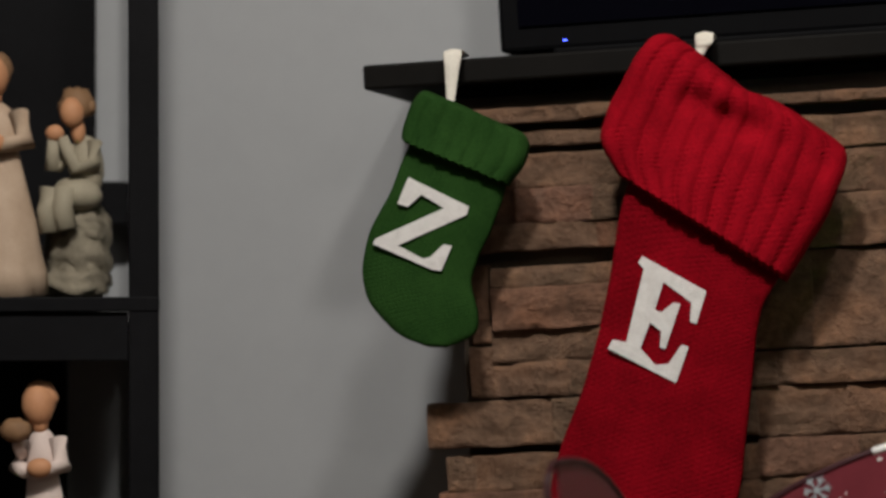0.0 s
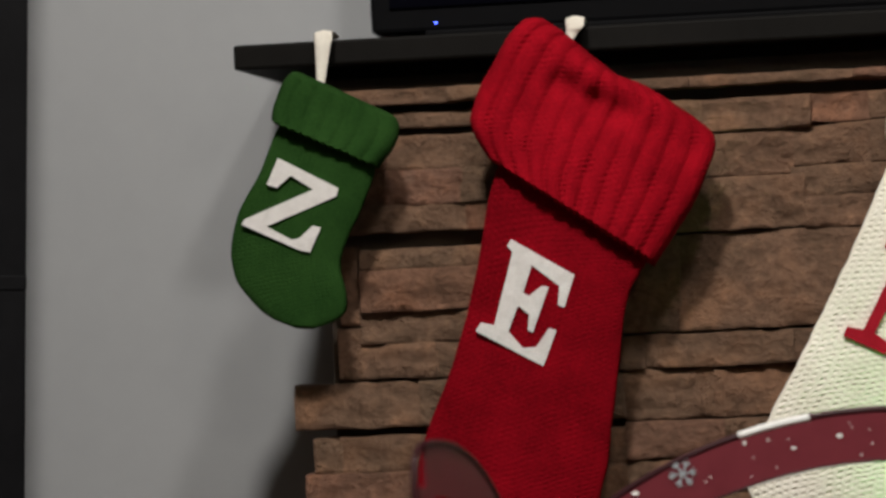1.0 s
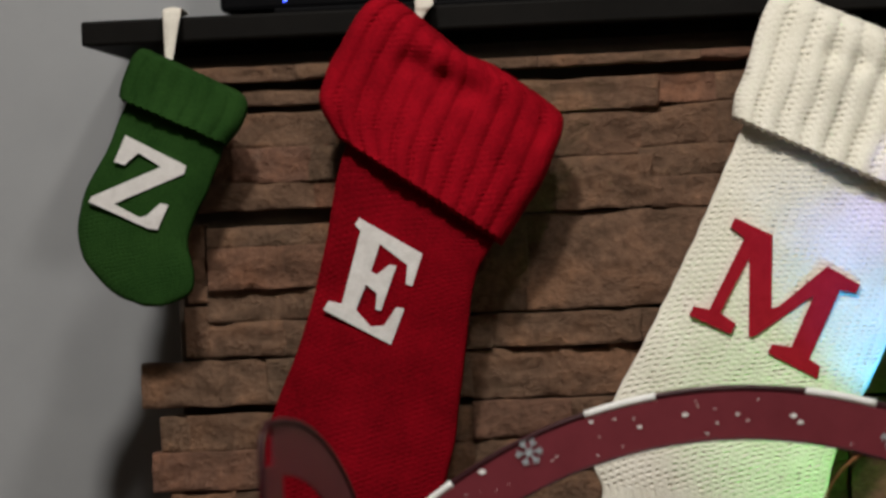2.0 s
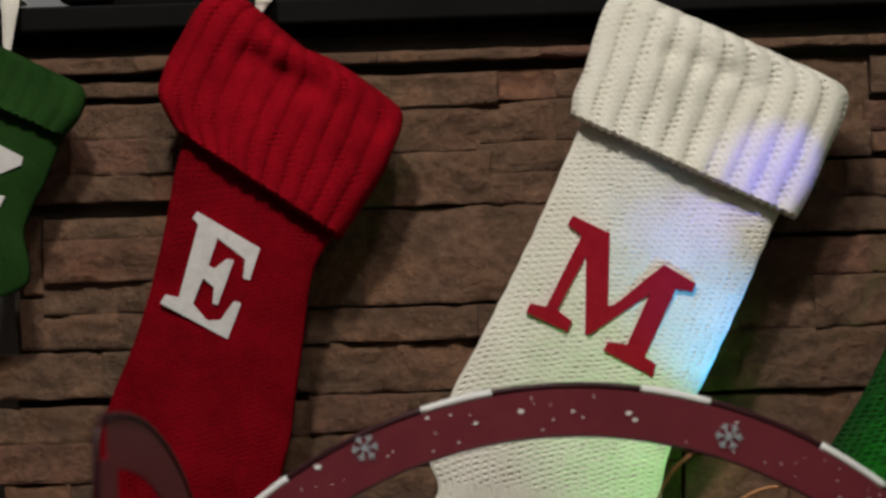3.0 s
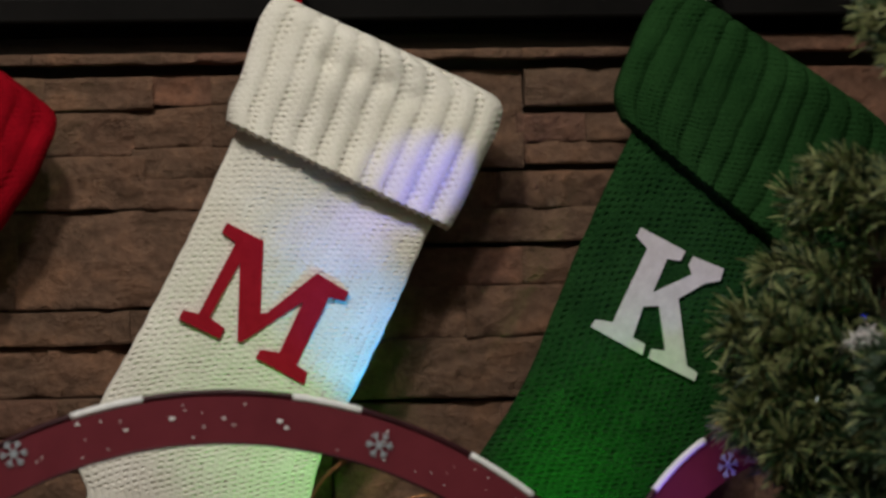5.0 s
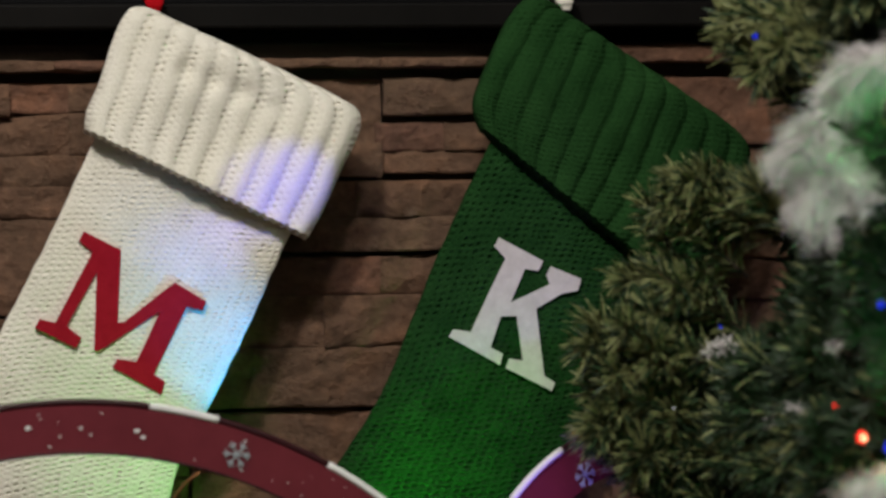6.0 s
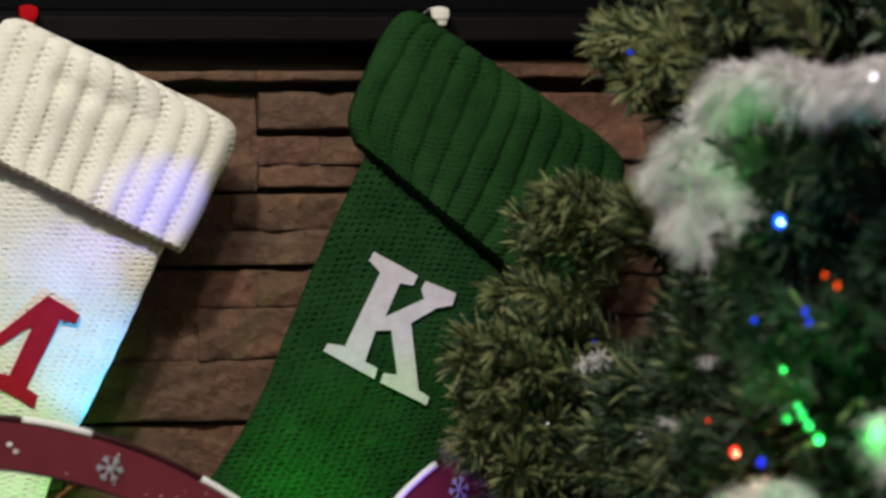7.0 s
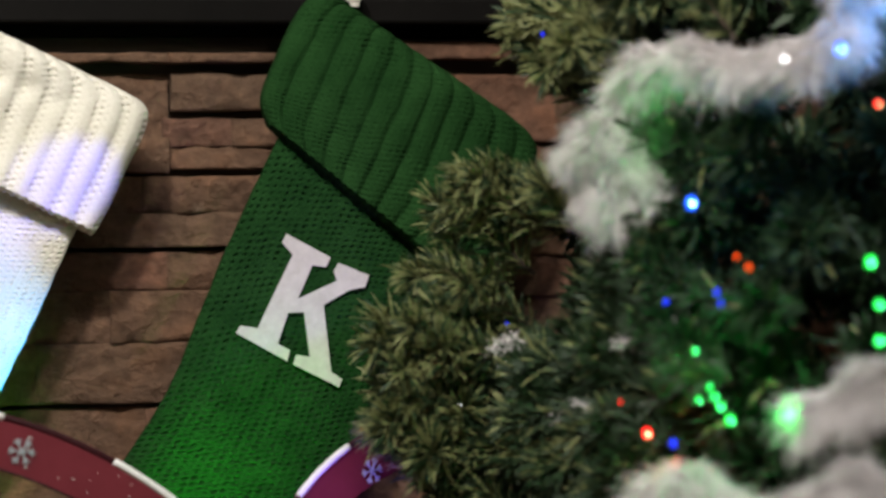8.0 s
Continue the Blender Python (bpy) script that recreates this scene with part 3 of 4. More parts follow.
# ---- shelf unit with figurines ----
unit = empty("shelf_unit")
tagged(unit, "tall black wooden open shelf unit holding resin figurines", "shelf unit")
UR, UF = -0.692, -0.08
LEVEL = 1.1405
# the unit is turned towards the room and leaned three degrees to fit the camera's view
unit.matrix_world = Matrix.Translation((UR, UF, LEVEL)) @ pose(0, 0, 0, 0, 3.0, 15)


def shelf_board(name, x0, x1, y0, y1, z0, z1, label=""):
    boxed(name, UNIT_WOOD, x0, x1, y0, y1, z0, z1, 0.0012, unit, label)


for name, x0, y0 in (("front_post", -0.026, 0.0), ("back_post", -0.026, 0.262), ("front_post", -0.76, 0.0), ("back_post", -0.76, 0.262)):
    shelf_board(name, x0, x0 + 0.026, y0, y0 + 0.026, -1.12, 0.82)
for z in (-0.58, -0.268, 0.0, 0.58):
    shelf_board("shelf", -0.7605, 0.0005, -0.0015, 0.288, z - 0.0125, z)
    shelf_board("apron", -0.733, -0.0265, 0.004, 0.020, z - 0.055, z - 0.0128)
shelf_board("back_panel", -0.733, -0.058, 0.276, 0.286, -0.04, 0.78, "dark back panel")
shelf_board("back_panel", -0.733, -0.085, 0.276, 0.286, -1.0, -0.041, "dark back panel")
shelf_board("back_rail", -0.0575, -0.0265, 0.262, 0.274, 0.070, 0.110)


def on_shelf(x, y, z):
    """A place on the unit's boards, given across, deep and above a board."""
    return unit.matrix_world @ Vector((x, y, z))


def figurine(label, x, y, z, h, kind):
    """A small carved resin figure of simple rounded forms, one mesh."""
    bm = bmesh.new()
    k = h / 0.20
    P = lambda a, b, c: (x + a * k, y + b * k, z + c * k)
    S = lambda a, b, c: (a * k, b * k, c * k)
    if kind == "seated":
        blob(bm, P(-.001, 0, .014), S(.031, .026, .020), 4, seg=24, rings=16, rough=0.5)
        blob(bm, P(.003, .003, .042), S(.029, .025, .044), 4, seg=28, rings=20, rough=0.45)
        blob(bm, P(.006, .004, .066), S(.024, .022, .024), 4, seg=24, rings=16, rough=0.5)
        blob(bm, P(.009, -.010, .097), S(.024, .020, .016), 1, (0, 12, 0))
        sweep(bm, [P(-.012, -.026, .102), P(-.015, -.031, .084), P(-.013, -.031, .062)], [.011 * k, .010 * k, .011 * k], 10, 1)
        sweep(bm, [P(.002, -.028, .102), P(.000, -.032, .084), P(.003, -.032, .064)], [.011 * k, .010 * k, .011 * k], 10, 1)
        blob(bm, P(.017, .000, .122), S(.016, .014, .030), 1)
        sweep(bm, [P(.026, -.004, .144), P(.028, -.014, .124), P(.012, -.026, .120), P(.002, -.028, .150)], [.008 * k, .0075 * k, .007 * k, .006 * k], 8, 1)
        sweep(bm, [P(.004, -.004, .142), P(-.008, -.016, .124), P(-.010, -.026, .122), P(-.006, -.028, .150)], [.007 * k, .007 * k, .007 * k, .006 * k], 8, 1)
        blob(bm, P(-.004, -.030, .154), S(.009, .007, .008), 2)
        blob(bm, P(.012, -.008, .156), S(.007, .007, .012), 2)
        blob(bm, P(.009, -.015, .173), S(.0115, .012, .0145), 2)
        blob(bm, P(.011, -.003, .181), S(.0165, .015, .0165), 3, rough=0.25)
        blob(bm, P(-.003, -.004, .180), S(.0045, .006, .006), 3, rough=0.3)
        blob(bm, P(.025, -.003, .178), S(.0045, .006, .007), 3, rough=0.3)
    else:
        robe = 5 if kind == "robed" else 0
        slim = 0.74 if kind == "robed" else 1.0
        prof = [(.034, 0), (.033, .02), (.028, .06), (.022, .10), (.019, .118)]
        rings = []
        for r, c in prof:
            r *= slim
            rings.append([bm.verts.new(P(r * (1 + .10 * math.sin(5 * a + c * 30)) * math.cos(a), r * .85 * math.sin(a), c)) for a in (2 * math.pi * i / 28 for i in range(28))])
        for r0, r1 in zip(rings, rings[1:]):
            for i in range(28):
                bm.faces.new((r0[i], r0[(i + 1) % 28], r1[(i + 1) % 28], r1[i])).material_index = robe
        bm.faces.new(rings[0]).material_index = robe
        blob(bm, P(0, 0, .132), S(.021 * slim, .016, .030), robe)
        for s in (-1, 1):
            sweep(bm, [P(.020 * s * slim, -.002, .150), P(.028 * s * slim, -.010, .126), P(.010 * s, -.024, .124)], [.0095 * k, .009 * k, .007 * k], 10, robe)
        blob(bm, P(.004, -.026, .126), S(.012, .008, .009), 2)
        if kind == "robed":
            sweep(bm, [P(-.016, -.012, .138), P(-.016, -.022, .146), P(-.014, -.024, .154)], .0055 * k, 8, robe)
            blob(bm, P(-.015, -.030, .161), S(.015, .010, .011), 3, rough=0.2)
        blob(bm, P(0, -.004, .166), S(.008, .008, .010), 2)
        blob(bm, P(0, -.006, .182), S(.015, .015, .019), 2)
        blob(bm, P(0, .001, .187), S(.0165, .016, .0175), 3 if kind != "robed" else 2, rough=0.15)
    bmesh.ops.remove_doubles(bm, verts=bm.verts, dist=1e-6)
    ob = part("figurine", bm, [RESIN_CREAM, RESIN_SAGE, RESIN_SKIN, RESIN_HAIR, RESIN_ROCK, RESIN_PALE], None, smooth=True)
    return tagged(ob, label, "figurine", "figurines on the shelves")


figurine("sage resin figurine seated on a rough grey rock", *on_shelf(-0.073, 0.135, 0.0), 0.192, "seated")
figurine("tall cream resin standing figurine on the black shelf", *on_shelf(-0.137, 0.115, 0.0), 0.218, "standing")
figurine("pale resin standing figurine with a brown bundle", *on_shelf(-0.094, 0.040, -0.268), 0.192, "robed")

# ---- christmas tree beside the fireplace ----
tree = empty("christmas_tree", pose(1.10, -0.42, 0))
tagged(tree, "bushy green artificial christmas tree beside the stone fireplace", "christmas tree")
bm = bmesh.new()
sweep(bm, [(0, 0, 0.0), (0, 0, 0.6), (0.005, 0, 1.2), (0, 0, 1.95)], [0.035, 0.030, 0.020, 0.006], 10)
part("trunk", bm, BARK, tree, smooth=True)
TX, TY = 1.10, -0.42
trng = random.Random(11)
EYE_POINT = Vector((0.0, -2.72, 1.13))


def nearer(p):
    """Slides a point along its camera ray, more the further right and lower, so its place in the view stays."""
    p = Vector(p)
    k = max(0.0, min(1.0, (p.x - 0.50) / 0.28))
    return EYE_POINT + (p - EYE_POINT) * (1.0 - (0.09 + 0.12 * max(0.0, 1.34 - p.z)) * k * k * (3 - 2 * k))


def branch(base, tip, count, long, pale=0.35, droop=0.0, fat=0.0009):
    """A wired twig with bristling needles all round it, thickest at its end."""
    base, tip = Vector(base), Vector(tip)
    mid = (base + tip) / 2 + Vector((0, 0, droop))
    pts = [curve_point([base, mid, tip], k / 6) for k in range(7)]
    off = Vector((TX, TY, 0))
    axis = (tip - base).normalized()
    a0 = axis.cross(Vector((0, 0, 1))).normalized()
    b0 = axis.cross(a0)
    verts, faces, mats = [], [], []
    for k in range(6):
        n = len(verts)
        for c in (pts[k] - off, pts[k + 1] - off):
            verts += [c + 0.002 * (math.cos(w) * a0 + math.sin(w) * b0) for w in (0, 2.1, 4.2)]
        faces += [(n + j, n + (j + 1) % 3, n + 3 + (j + 1) % 3, n + 3 + j) for j in range(3)]
        mats += [2] * 3
    for k in range(count):
        s = trng.random() ** 0.6
        p = curve_point([base, mid, tip], s) - off
        w = trng.uniform(0, 2 * math.pi)
        lean = trng.uniform(0.5, 1.0) if s < 0.9 else trng.uniform(0.0, 0.9)
        d = (axis * (1.05 - 0.6 * lean) + (math.cos(w) * a0 + math.sin(w) * b0) * lean).normalized()
        l = long * trng.uniform(0.6, 1.2)
        wide = fat * trng.uniform(0.7, 1.5)
        side = d.cross(Vector((trng.uniform(-1, 1), trng.uniform(-1, 1), trng.uniform(-1, 1)))).normalized()
        up = d.cross(side)
        n = len(verts)
        q = p + d * l * 0.72
        verts += [p + side * wide * 0.5, p - side * wide * 0.5, q + side * wide, q - side * wide, q + up * wide, p + d * l + Vector((0, 0, -l * 0.05))]
        faces += [(n, n + 1, n + 3, n + 2), (n + 2, n + 3, n + 5), (n + 3, n + 4, n + 5), (n + 4, n + 2, n + 5)]
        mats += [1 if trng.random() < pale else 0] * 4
    me = bpy.data.meshes.new("branch")
    me.from_pydata([tuple(v) for v in verts], [], faces)
    for k in (NEEDLE, NEEDLE_PALE_LIT, BARK):
        me.materials.append(k)
    me.polygons.foreach_set("material_index", mats)
    ob = new("branch", me)
    ob.parent = tree
    return ob


# bushy ends: middle x and z, half width and height, how many, share of pale needles, higher where light is imitated
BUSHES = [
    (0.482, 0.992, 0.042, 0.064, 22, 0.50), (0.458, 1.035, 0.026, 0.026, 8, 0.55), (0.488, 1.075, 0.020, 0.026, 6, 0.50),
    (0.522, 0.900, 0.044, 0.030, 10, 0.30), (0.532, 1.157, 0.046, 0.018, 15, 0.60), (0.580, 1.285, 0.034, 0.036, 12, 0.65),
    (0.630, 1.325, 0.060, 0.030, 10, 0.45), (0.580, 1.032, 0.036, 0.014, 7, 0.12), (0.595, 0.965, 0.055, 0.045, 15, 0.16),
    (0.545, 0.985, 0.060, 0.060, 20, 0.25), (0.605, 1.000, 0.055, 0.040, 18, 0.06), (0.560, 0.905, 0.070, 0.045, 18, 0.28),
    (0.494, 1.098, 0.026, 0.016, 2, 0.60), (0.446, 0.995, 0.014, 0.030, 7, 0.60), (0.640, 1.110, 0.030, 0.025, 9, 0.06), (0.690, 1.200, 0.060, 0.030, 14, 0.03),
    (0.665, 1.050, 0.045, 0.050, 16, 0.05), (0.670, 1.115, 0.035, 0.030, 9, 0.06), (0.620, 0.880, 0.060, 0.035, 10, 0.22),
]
for cx, cz, rx, rz, n, pale in BUSHES:
    for k in range(n):
        a, r = trng.uniform(0, 2 * math.pi), math.sqrt(trng.random())
        tip = Vector((cx + rx * r * math.cos(a), -0.25 + trng.uniform(-0.05, 0.03), cz + rz * r * math.sin(a)))
        away = Vector((tip.x - cx, 0, tip.z - cz)) * 0.5
        base = tip - away + Vector((trng.uniform(0.01, 0.09), trng.uniform(0.035, 0.085), trng.uniform(-0.06, 0.01)))
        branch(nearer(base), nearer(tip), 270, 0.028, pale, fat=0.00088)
# the body of the tree, two layers deep, few pale needles to imitate its shade
for layer, n in ((0, 235), (1, 220)):
    for k in range(n):
        x, z = 0.63 + 0.62 * trng.random() ** 1.4, 0.55 + 1.05 * (k + trng.random()) / n
        x = max(x, 0.64 + 0.5 * max(0.0, z - 1.30))
        if layer == 0 and 0.60 < x < 0.82 and 1.22 < z < 1.30 or layer == 0 and x > 0.62 and 0.86 < z < 0.925 and x < 0.95:
            continue
        tip = Vector((x, -0.24 + 0.09 * layer + trng.uniform(-0.04, 0.04), z))
        base = tip + Vector((trng.uniform(-0.01, 0.12), trng.uniform(0.05, 0.14), trng.uniform(-0.08, 0.04)))
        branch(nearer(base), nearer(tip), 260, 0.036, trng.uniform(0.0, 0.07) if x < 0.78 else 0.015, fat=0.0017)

# needle tips with amber light put into their colour
bm = bmesh.new()
for k in range(5):
    p = Vector((0.424 + 0.006 * k, -0.245, 0.972 - 0.0035 * k))
    sweep(bm, [p, p + Vector((0.012, 0.002, 0.0035)), p + Vector((0.022, 0.004, 0.002))], [0.0006, 0.0012, 0.0008], 6)
part("amber_light_tip", bm, NEEDLE_AMBER_LIGHT, tree, "needle tips with amber light painted into their colour").matrix_world = Matrix()


def boa(label, path, count, long, core=0.007):
    """A fluffy feather garland: fine white hairs all round a cord."""
    rng = random.Random(int(path[0][0] * 1000))
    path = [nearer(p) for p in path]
    ob = empty("feather_garland")
    tagged(ob, label, "garland", "white garlands on the tree")
    bm = bmesh.new()
    sweep(bm, [curve_point(path, k / 40) for k in range(41)], core, 12)
    part("cord", bm, BOA, ob, smooth=True)
    verts, faces = [], []
    for k in range(2 * count):
        s = rng.random()
        p = curve_point(path, s)
        d = Vector((rng.gauss(0, 1), rng.gauss(0, 1), rng.gauss(0, 1))).normalized()
        l = long * rng.uniform(0.25, 1.0) * max(0.35, 0.95 + 0.75 * noise.noise(p * 34 + d * 0.8))
        fall = Vector((rng.uniform(-.3, .3), 0, -0.3)) * l
        w = d.cross(Vector((rng.gauss(0, 1), rng.gauss(0, 1), rng.gauss(0, 1)))).normalized() * 0.00038
        n = len(verts)
        verts += [p + w, p - w, p + d * l * 0.6 - w + fall * 0.2, p + d * l * 0.6 + w + fall * 0.2, p + d * l + fall]
        faces += [(n, n + 1, n + 2, n + 3), (n + 3, n + 2, n + 4)]
    me = bpy.data.meshes.new("fluff")
    me.from_pydata([tuple(v) for v in verts], [], faces)
    me.materials.append(BOA)
    f = new("fluff", me)
    f.parent = ob
    tagged(f, "soft white feather strands", kind="stuff")
    return ob


boa("fluffy white feather garland swagged over the upper branches",
    [(0.630, -0.30, 1.225), (0.637, -0.31, 1.250), (0.675, -0.33, 1.266), (0.715, -0.34, 1.252), (0.760, -0.36, 1.262), (0.792, -0.37, 1.295), (0.806, -0.39, 1.36)],
    15000, 0.030)
boa("drooping tuft of white feather garland on a branch tip", [(0.604, -0.335, 1.204), (0.597, -0.340, 1.186), (0.602, -0.345, 1.170), (0.614, -0.335, 1.158)], 20000, 0.036, 0.011)
boa("small tuft of white feather garland deep in the branches", [(0.636, -0.30, 1.190), (0.648, -0.30, 1.172), (0.662, -0.30, 1.160)], 6000, 0.026)
for x, z in ((0.589, 0.988), (0.534, 1.040), (0.640, 1.041)):
    boa("tiny white feather wisp caught between green branches", [(x - 0.012, -0.29, z - 0.004), (x, -0.295, z + 0.003), (x + 0.014, -0.29, z - 0.001)], 130, 0.015, 0.0010)
boa("fluffy white feather garland across the middle branches",
    [(0.758, -0.37, 0.982), (0.780, -0.38, 0.992), (0.815, -0.40, 1.010), (0.86, -0.42, 0.996), (0.93, -0.47, 1.005)], 16000, 0.030)
boa("fluffy white feather garland along the lower branches",
    [(0.600, -0.38, 0.885), (0.645, -0.40, 0.930), (0.70, -0.41, 0.900), (0.775, -0.42, 0.926), (0.85, -0.44, 0.918), (0.92, -0.46, 0.94)], 28000, 0.036)

# string lights
lights = empty("string_lights")
tagged(lights, "coloured led string lights wound through the tree", "string lights")
GLOW = {c: glow_material(c + "_bulb", rgb, s) for c, rgb, s in (
    ("blue", (0.004, 0.10, 1.0), 2.6), ("red", (1.0, 0.006, 0.006), 2.4), ("green", (0.004, 1.0, 0.06), 1.6), ("orange", (1.0, 0.085, 0.002), 1.6), ("white", (0.9, 0.9, 1.0), 4.0),
    ("deep_blue", (0.006, 0.02, 0.9), 1.4))}
# near-white glow that imitates the overexposed centres of the bulbs
GLARE = {c: glow_material(c + "_glare_core", rgb, 16.0) for c, rgb in (("blue", (0.35, 0.75, 1.0)), ("red", (1.0, 0.50, 0.25)), ("green", (0.10, 1.0, 0.40)), ("white", (1.0, 0.95, 0.9)))}
BULBS = [
    ("blue", .698, -.30, 1.150, .0072), ("red", .659, -.32, .964, .0058), ("green", .729, -.33, .973, .0050), ("green", .721, -.31, .984, .0040), ("green", .716, -.32, .992, .0035),
    ("green", .703, -.31, .990, .0030), ("green", .712, -.30, 1.000, .0030), ("white", .778, -.37, 1.267, .0026), ("red", .858, -.33, 1.230, .0035), ("orange", .736, -.30, 1.106, .0025),
    ("orange", .746, -.31, 1.097, .0030), ("deep_blue", .719, -.29, 1.077, .0035), ("deep_blue", .722, -.28, 1.068, .0030), ("deep_blue", .681, -.31, .955, .0045),
    ("deep_blue", .676, -.28, 1.070, .0030), ("red", .637, -.30, .990, .0018), ("green", .850, -.34, 1.10, .0060), ("green", .857, -.34, 1.065, .0045), ("green", .857, -.34, 1.035, .0050),
    ("blue", .826, -.40, 1.275, .0060), ("green", .70, -.30, 1.03, .0028), ("white", .505, -.25, .990, .0007), 
]
# bulbs made up to stand beside the added spots
SPOT_BULBS = [("deep_blue", .604, -.425, 1.237, .0010), ("deep_blue", .537, -.416, 1.276, .0012), ("deep_blue", .507, -.418, 1.060, .0007), ("deep_blue", .405, -.304, .862, .0025),
       ("green", .232, -.219, .796, .0030), ("green", .212, -.276, .756, .0040), ("blue", .278, -.218, .835, .0030)]
bm = bmesh.new()
order = sorted(BULBS, key=lambda b: (round(b[3] * 8), b[1]))
for a, b in zip(order, order[1:]):
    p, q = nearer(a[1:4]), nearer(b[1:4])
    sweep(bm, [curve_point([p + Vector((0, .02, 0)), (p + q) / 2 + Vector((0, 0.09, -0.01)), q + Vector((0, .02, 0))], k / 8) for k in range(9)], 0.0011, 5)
# cable run on to reach the made-up bulbs
sweep(bm, [curve_point([nearer(BULBS[16][1:4]), (.80, -.60, .80), (.52, -.34, .66), (.30, -.25, .69), SPOT_BULBS[4][1:4], SPOT_BULBS[5][1:4], SPOT_BULBS[6][1:4]], k / 40) for k in range(41)], 0.0011, 5)
part("cable", bm, WIRE_GREEN, lights, smooth=True)
for c, x, y, z, r in SPOT_BULBS:
    bm = bmesh.new()
    blob(bm, (x, y, z), (r, r, r * 1.25), seg=12, rings=8)
    part("bulb", bm, GLOW[c], lights, "lit " + c.replace("_", " ") + " bulb", smooth=True)
for c, x, y, z, r in BULBS:
    # bulbs slid along the camera ray to keep their place in the view
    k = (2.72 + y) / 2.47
    x, y, z = EYE_POINT + (nearer((x * k, y, EYE_POINT.z + (z - EYE_POINT.z) * k)) - EYE_POINT) * 0.965
    # shell sized to imitate the coloured halo round the bulb
    bm = bmesh.new()
    blob(bm, (x, y, z), (r * 0.55, r * 0.55, r * 0.70), seg=12, rings=8)
    shell = part("bulb", bm, GLOW[c], lights, "lit " + c.replace("_", " ") + " bulb", smooth=True)
    if c in GLARE and r > 0.0022:
        # core added on the viewer's side for the overexposed centre
        bm = bmesh.new()
        blob(bm, (x, y - r * 0.52, z - r * 0.1), (r * 0.20, r * 0.16, r * 0.20), seg=10, rings=6)
        part("glare_core", bm, GLARE[c], shell, "white core added for the bulb's glare", smooth=True)
for name, at, watts, rgb in (("bulb_glow_blue", (.698, -.36, 1.150), .05, (.05, .2, 1)), ("bulb_glow_green", (.734, -.392, .985), .050, (.03, 1, .12)),
                             ("bulb_glow_green_tuft", (.624, -.385, 1.207), .045, (.03, 1, .1)), ("bulb_glow_cyan", (.822, -.43, 1.285), .24, (.04, .35, 1)),
                             ("bulb_glow_red", (.659, -.36, .964), .03, (1, .05, .03)),
                             ("bulb_glow_green_deep", (.66, -.42, 1.03), .20, (.03, 1, .18))):
    data = bpy.data.lights.new(name, "POINT")
    data.energy, data.color, data.shadow_soft_size = watts, rgb, 0.005
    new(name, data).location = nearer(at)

# ---- stones of the chimney breast ----
srng = random.Random(3)


def stone(x0, x1, z0, z1, proud=None):
    """One split ledge stone: a layered, chipped face with ragged upper and lower edges."""
    proud = srng.uniform(-0.004, 0.005) if proud is None else proud
    near = 1.0 if z1 > 0.86 else 2.5
    nx, nz = max(4, min(40, int((x1 - x0) / 0.0042 / near))), max(3, min(16, int((z1 - z0) / 0.0036 / near)))
    cx, cz = (x0 + x1) / 2, (z0 + z1) / 2
    seed = Vector((cx * 13, cz * 17, 0.5))
    tilt, lean = srng.uniform(-0.04, 0.04), srng.uniform(-0.05, 0.10)
    us = [0.0, 0.0012 / (x1 - x0)] + [(i + 1) / nx for i in range(nx - 1)] + [1 - 0.0012 / (x1 - x0), 1.0]
    vs = [0.0, 0.0016 / (z1 - z0)] + [(i + 1) / nz for i in range(nz - 1)] + [1 - 0.0016 / (z1 - z0), 1.0]
    nx, nz = len(us) - 1, len(vs) - 1
    g = []
    for j, v in enumerate(vs):
        for i, u in enumerate(us):
            x, z = x0 + (x1 - x0) * u, z0 + (z1 - z0) * v
            rim = min(v, 1 - v) * (z1 - z0)
            wander = noise.noise(Vector((x * 26, z * 20, 1)) + seed)
            n = noise.noise(Vector((x * 16, z * 26, 0)) + seed) * 0.0060 + noise.noise(Vector((x * 75, z * 95, 3)) + seed) * 0.0024
            q = 2.4 * noise.noise(Vector((x * 17, z * 52 + 1.5 * wander, 5)) + seed)
            f = q - math.floor(q)
            step = 0.0015 * (math.floor(q) + min(1.0, f / 0.22))
            chip = max(0.0, noise.noise(Vector((x * 34, z * 30, 8)) + seed) - 0.12) * 0.016 * math.exp(-rim / 0.006)
            calm = 0.45 + 0.55 * min(1.0, rim / 0.008)
            y = -proud + 0.0016 * math.exp(-rim / 0.0012) + chip + (n + step) * calm + tilt * (x - cx) * 0.3 + lean * (z - cz)
            dz = 0.0015 * noise.noise(Vector((x * 34, (0 if v < 0.5 else 4) + cz * 50, 9))) if j < 2 or j > nz - 2 else 0
            g.append((x - cx, y, z - cz + dz))
    w = nx + 1
    faces = [(j * w + i, j * w + i + 1, (j + 1) * w + i + 1, (j + 1) * w + i) for j in range(nz) for i in range(nx)]
    border = [i for i in range(nx)] + [j * w + nx for j in range(nz)] + [nz * w + i for i in range(nx, 0, -1)] + [j * w for j in range(nz, 0, -1)]
    n0 = len(g)
    g += [(g[b][0], 0.030, g[b][2]) for b in border]
    m = len(border)
    faces += [(border[k], n0 + k, n0 + (k + 1) % m, border[(k + 1) % m]) for k in range(m)]
    me = bpy.data.meshes.new("stone")
    me.from_pydata(g, [], faces)
    me.polygons.foreach_set("use_smooth", [k < nx * nz for k in range(len(faces))])
    me.materials.append(STONE)
    ob = new("stone", me)
    ob.location = (cx, 0, cz)
    ob.parent = chimney
    return ob


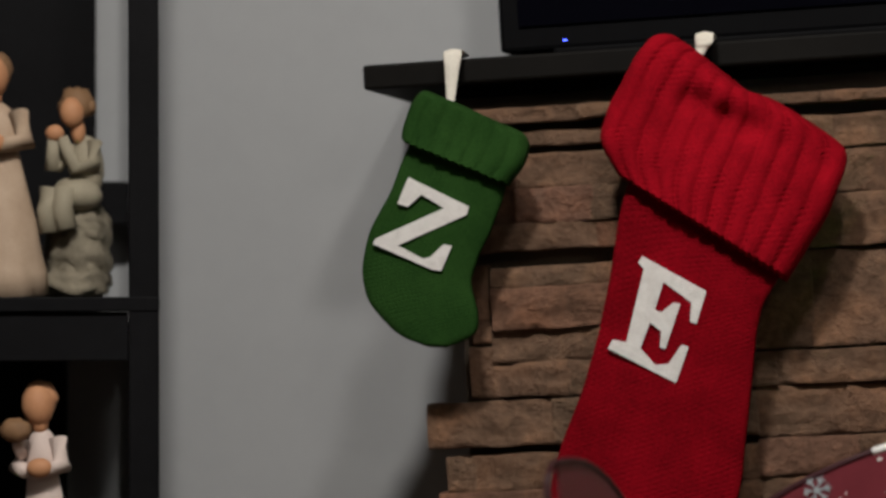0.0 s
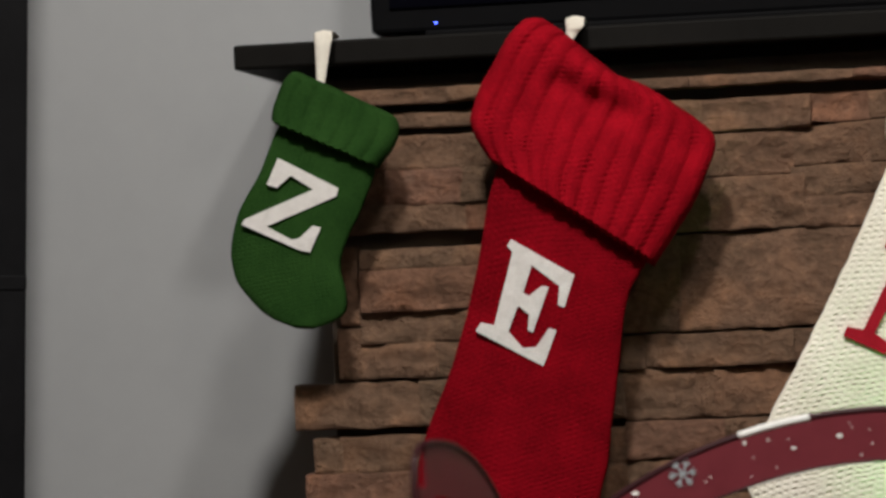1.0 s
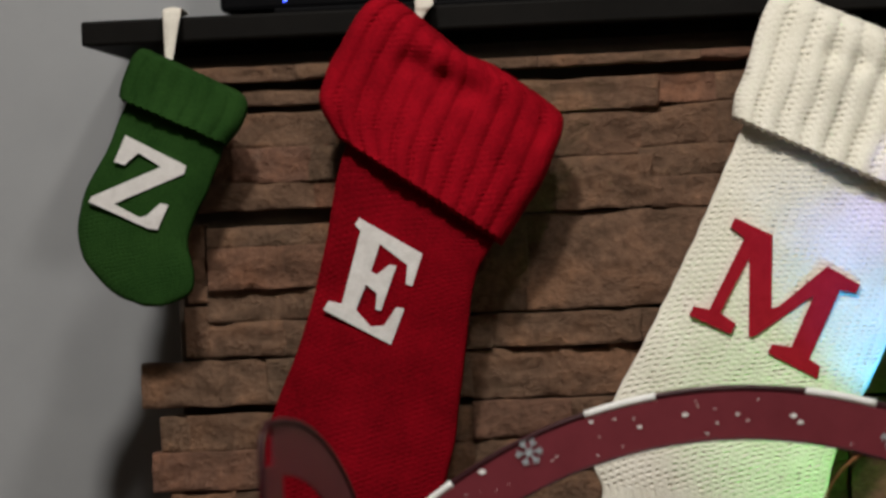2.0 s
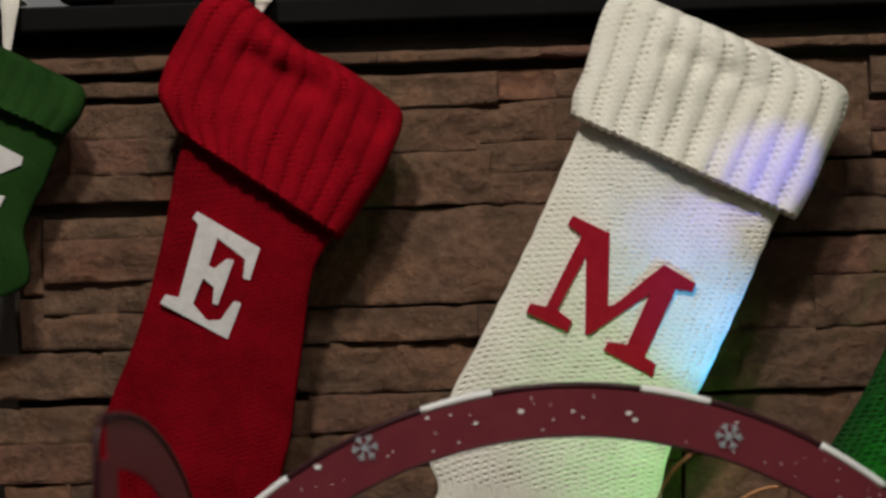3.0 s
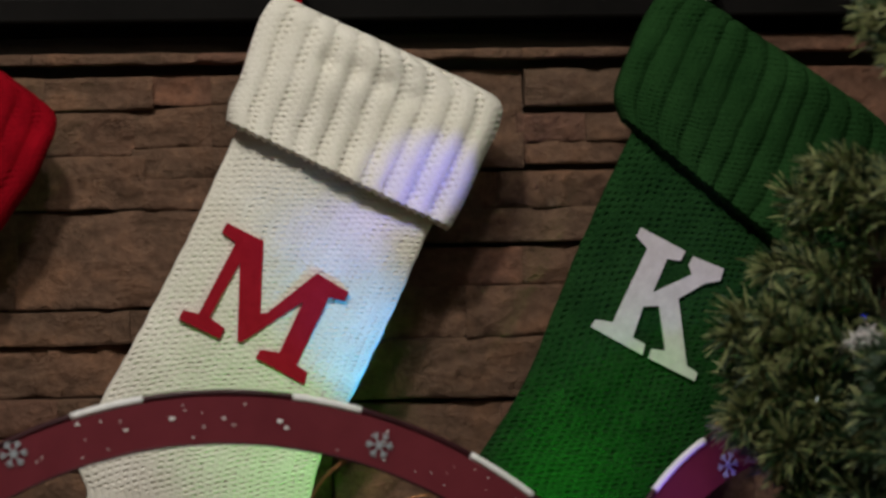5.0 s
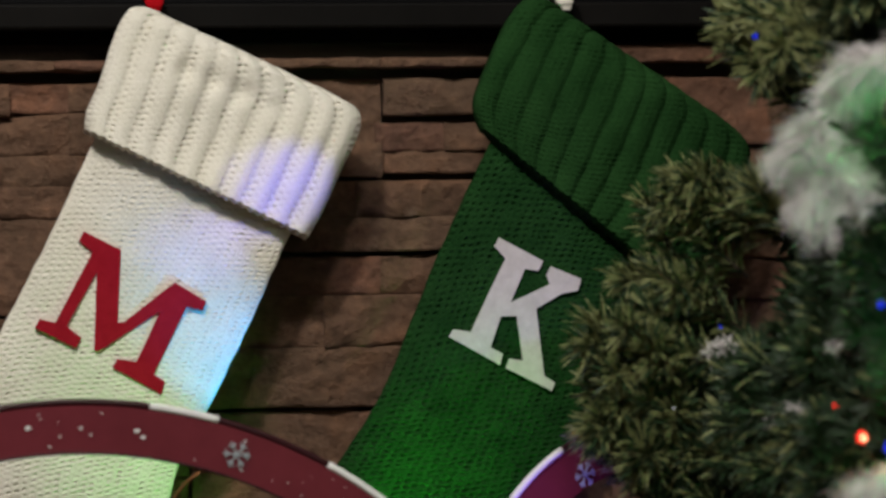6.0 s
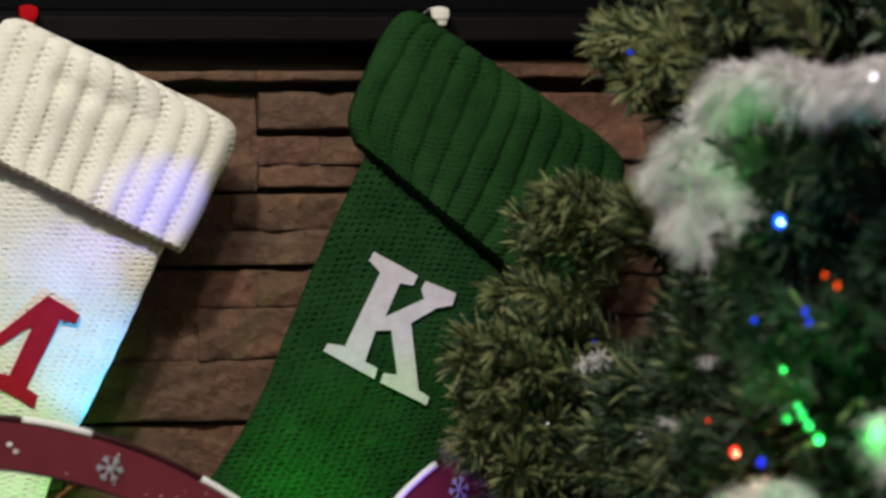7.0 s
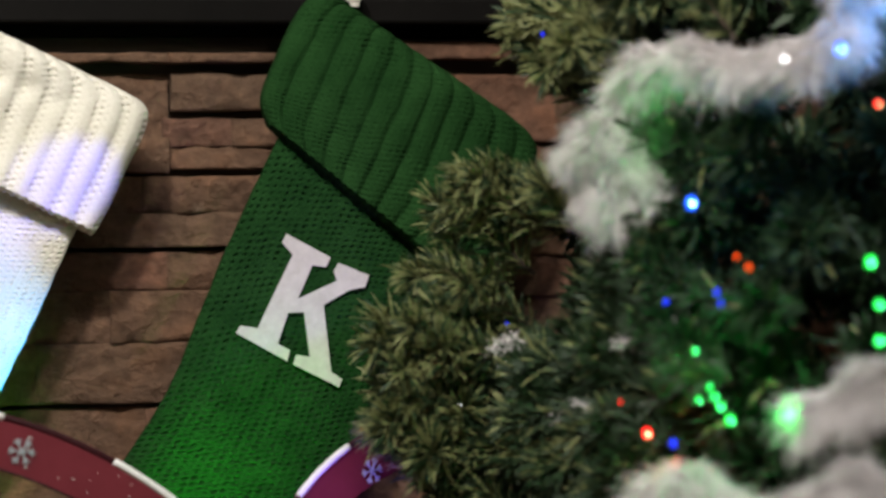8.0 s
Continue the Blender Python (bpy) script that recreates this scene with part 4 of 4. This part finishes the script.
def course(z0, z1, *xs):
    out = srng.uniform(-0.0028, 0.0036)
    for a, b in zip(xs, xs[1:]):
        stone(a - 0.0012, b + 0.0012, z0 - 0.0006, z1 + 0.0006, out + srng.uniform(-0.0018, 0.0018))


def ledge(z0, z1, *xs):
    """The thin top course, which stands out a little from the rest."""
    for a, b in zip(xs, xs[1:]):
        stone(a + 0.0002, b - 0.0002, z0, z1, srng.uniform(0.010, 0.014))


# beside the small and the red stocking
ledge(1.274, 1.2875, -.470, -.330, -.210)
course(1.2535, 1.266, -.462, -.389, -.300, -.210)
course(1.217, 1.2465, -.470, -.389, -.300, -.205)
course(1.1865, 1.2165, -.465, -.389, -.322, -.200)
course(1.163, 1.186, -.455, -.414, -.318, -.200)
course(1.131, 1.1485, -.414, -.320, -.205)
course(1.0945, 1.1305, -.414, -.312, -.195)
course(1.066, 1.094, -.416, -.305, -.190)
course(1.036, 1.0655, -.416, -.350, -.190)
stone(-.434, -.417, 1.083, 1.152, -0.002)
stone(-.438, -.417, 1.036, 1.081, -0.004)
course(.994, 1.0325, -.476, -.366, -.339, -.190)
course(.955, .9855, -.462, -.439, -.366, -.190)
course(.921, .9540, -.470, -.360, -.190)
course(.880, .9190, -.455, -.400, -.300, -.190)
# between the red and the cream stocking
ledge(1.275, 1.2845, -.208, -.120, .020, .130)
course(1.2365, 1.2640, -.205, -.139, -.112, -.019)
course(1.2405, 1.2650, -.018, .033, .130)
course(1.198, 1.2355, -.200, -.108, -.034)
course(1.204, 1.2395, -.033, .033, .130)
course(1.152, 1.196, -.198, -.108, -.027)
course(1.1775, 1.2030, -.036, .040, .130)
course(1.1505, 1.1765, -.026, .034, .130)
course(1.067, 1.1495, -.193, -.137, .040, .130)
course(1.036, 1.0635, -.188, -.171, -.042, .130)
course(.991, 1.0340, -.188, -.110, -.030, .130)
course(.958, .9895, -.188, -.105, .005, .130)
course(.927, .9570, -.188, -.080, .050, .130)
course(.880, .9255, -.188, -.130, -.010, .130)
# between the cream and the dark green stocking
ledge(1.277, 1.2855, .132, .300, .440, .497)
stone(.134, .223, 1.215, 1.268)
stone(.225, .302, 1.182, 1.2685, -0.004)
course(1.2365, 1.268, .305, .390, .497)
course(1.205, 1.2285, .297, .358, .497)
course(1.186, 1.2045, .292, .400, .497)
course(1.1785, 1.214, .134, .223)
course(1.1475, 1.1785, .134, .243, .279, .380, .497)
course(1.119, 1.1465, .134, .200, .244, .362, .497)
course(1.081, 1.1135, .134, .300, .420, .497)
course(1.036, 1.0800, .134, .250, .360, .497)
course(.984, 1.0350, .134, .186, .320, .497)
course(.930, .9795, .134, .280, .400, .497)
course(.880, .9285, .134, .220, .350, .497)
# behind the tree
ledge(1.280, 1.2955, .500, .594, .700, .850, 1.00, 1.24)
course(1.208, 1.2665, .500, .645, .760, .900, 1.06, 1.24)
course(1.160, 1.2065, .500, .590, .740, .880, 1.24)
course(1.108, 1.1585, .500, .620, .700, .950, 1.24)
course(1.072, 1.1055, .500, .625, .800, 1.00, 1.24)
course(1.034, 1.0705, .500, .560, .720, .880, 1.24)
course(.984, 1.0325, .500, .610, .830, 1.24)
course(.930, .9825, .500, .700, .900, 1.24)
course(.880, .9285, .500, .590, .780, 1.00, 1.24)
# down to the floor
z = 0.02
while z < 0.86:
    high = min(srng.uniform(0.03, 0.07), 0.877 - z)
    xs = [-.462 + srng.uniform(-.01, .01)]
    while xs[-1] < 1.15:
        xs.append(min(xs[-1] + srng.uniform(.10, .26), 1.24))
    course(z, z + high, *xs)
    z += high + 0.003
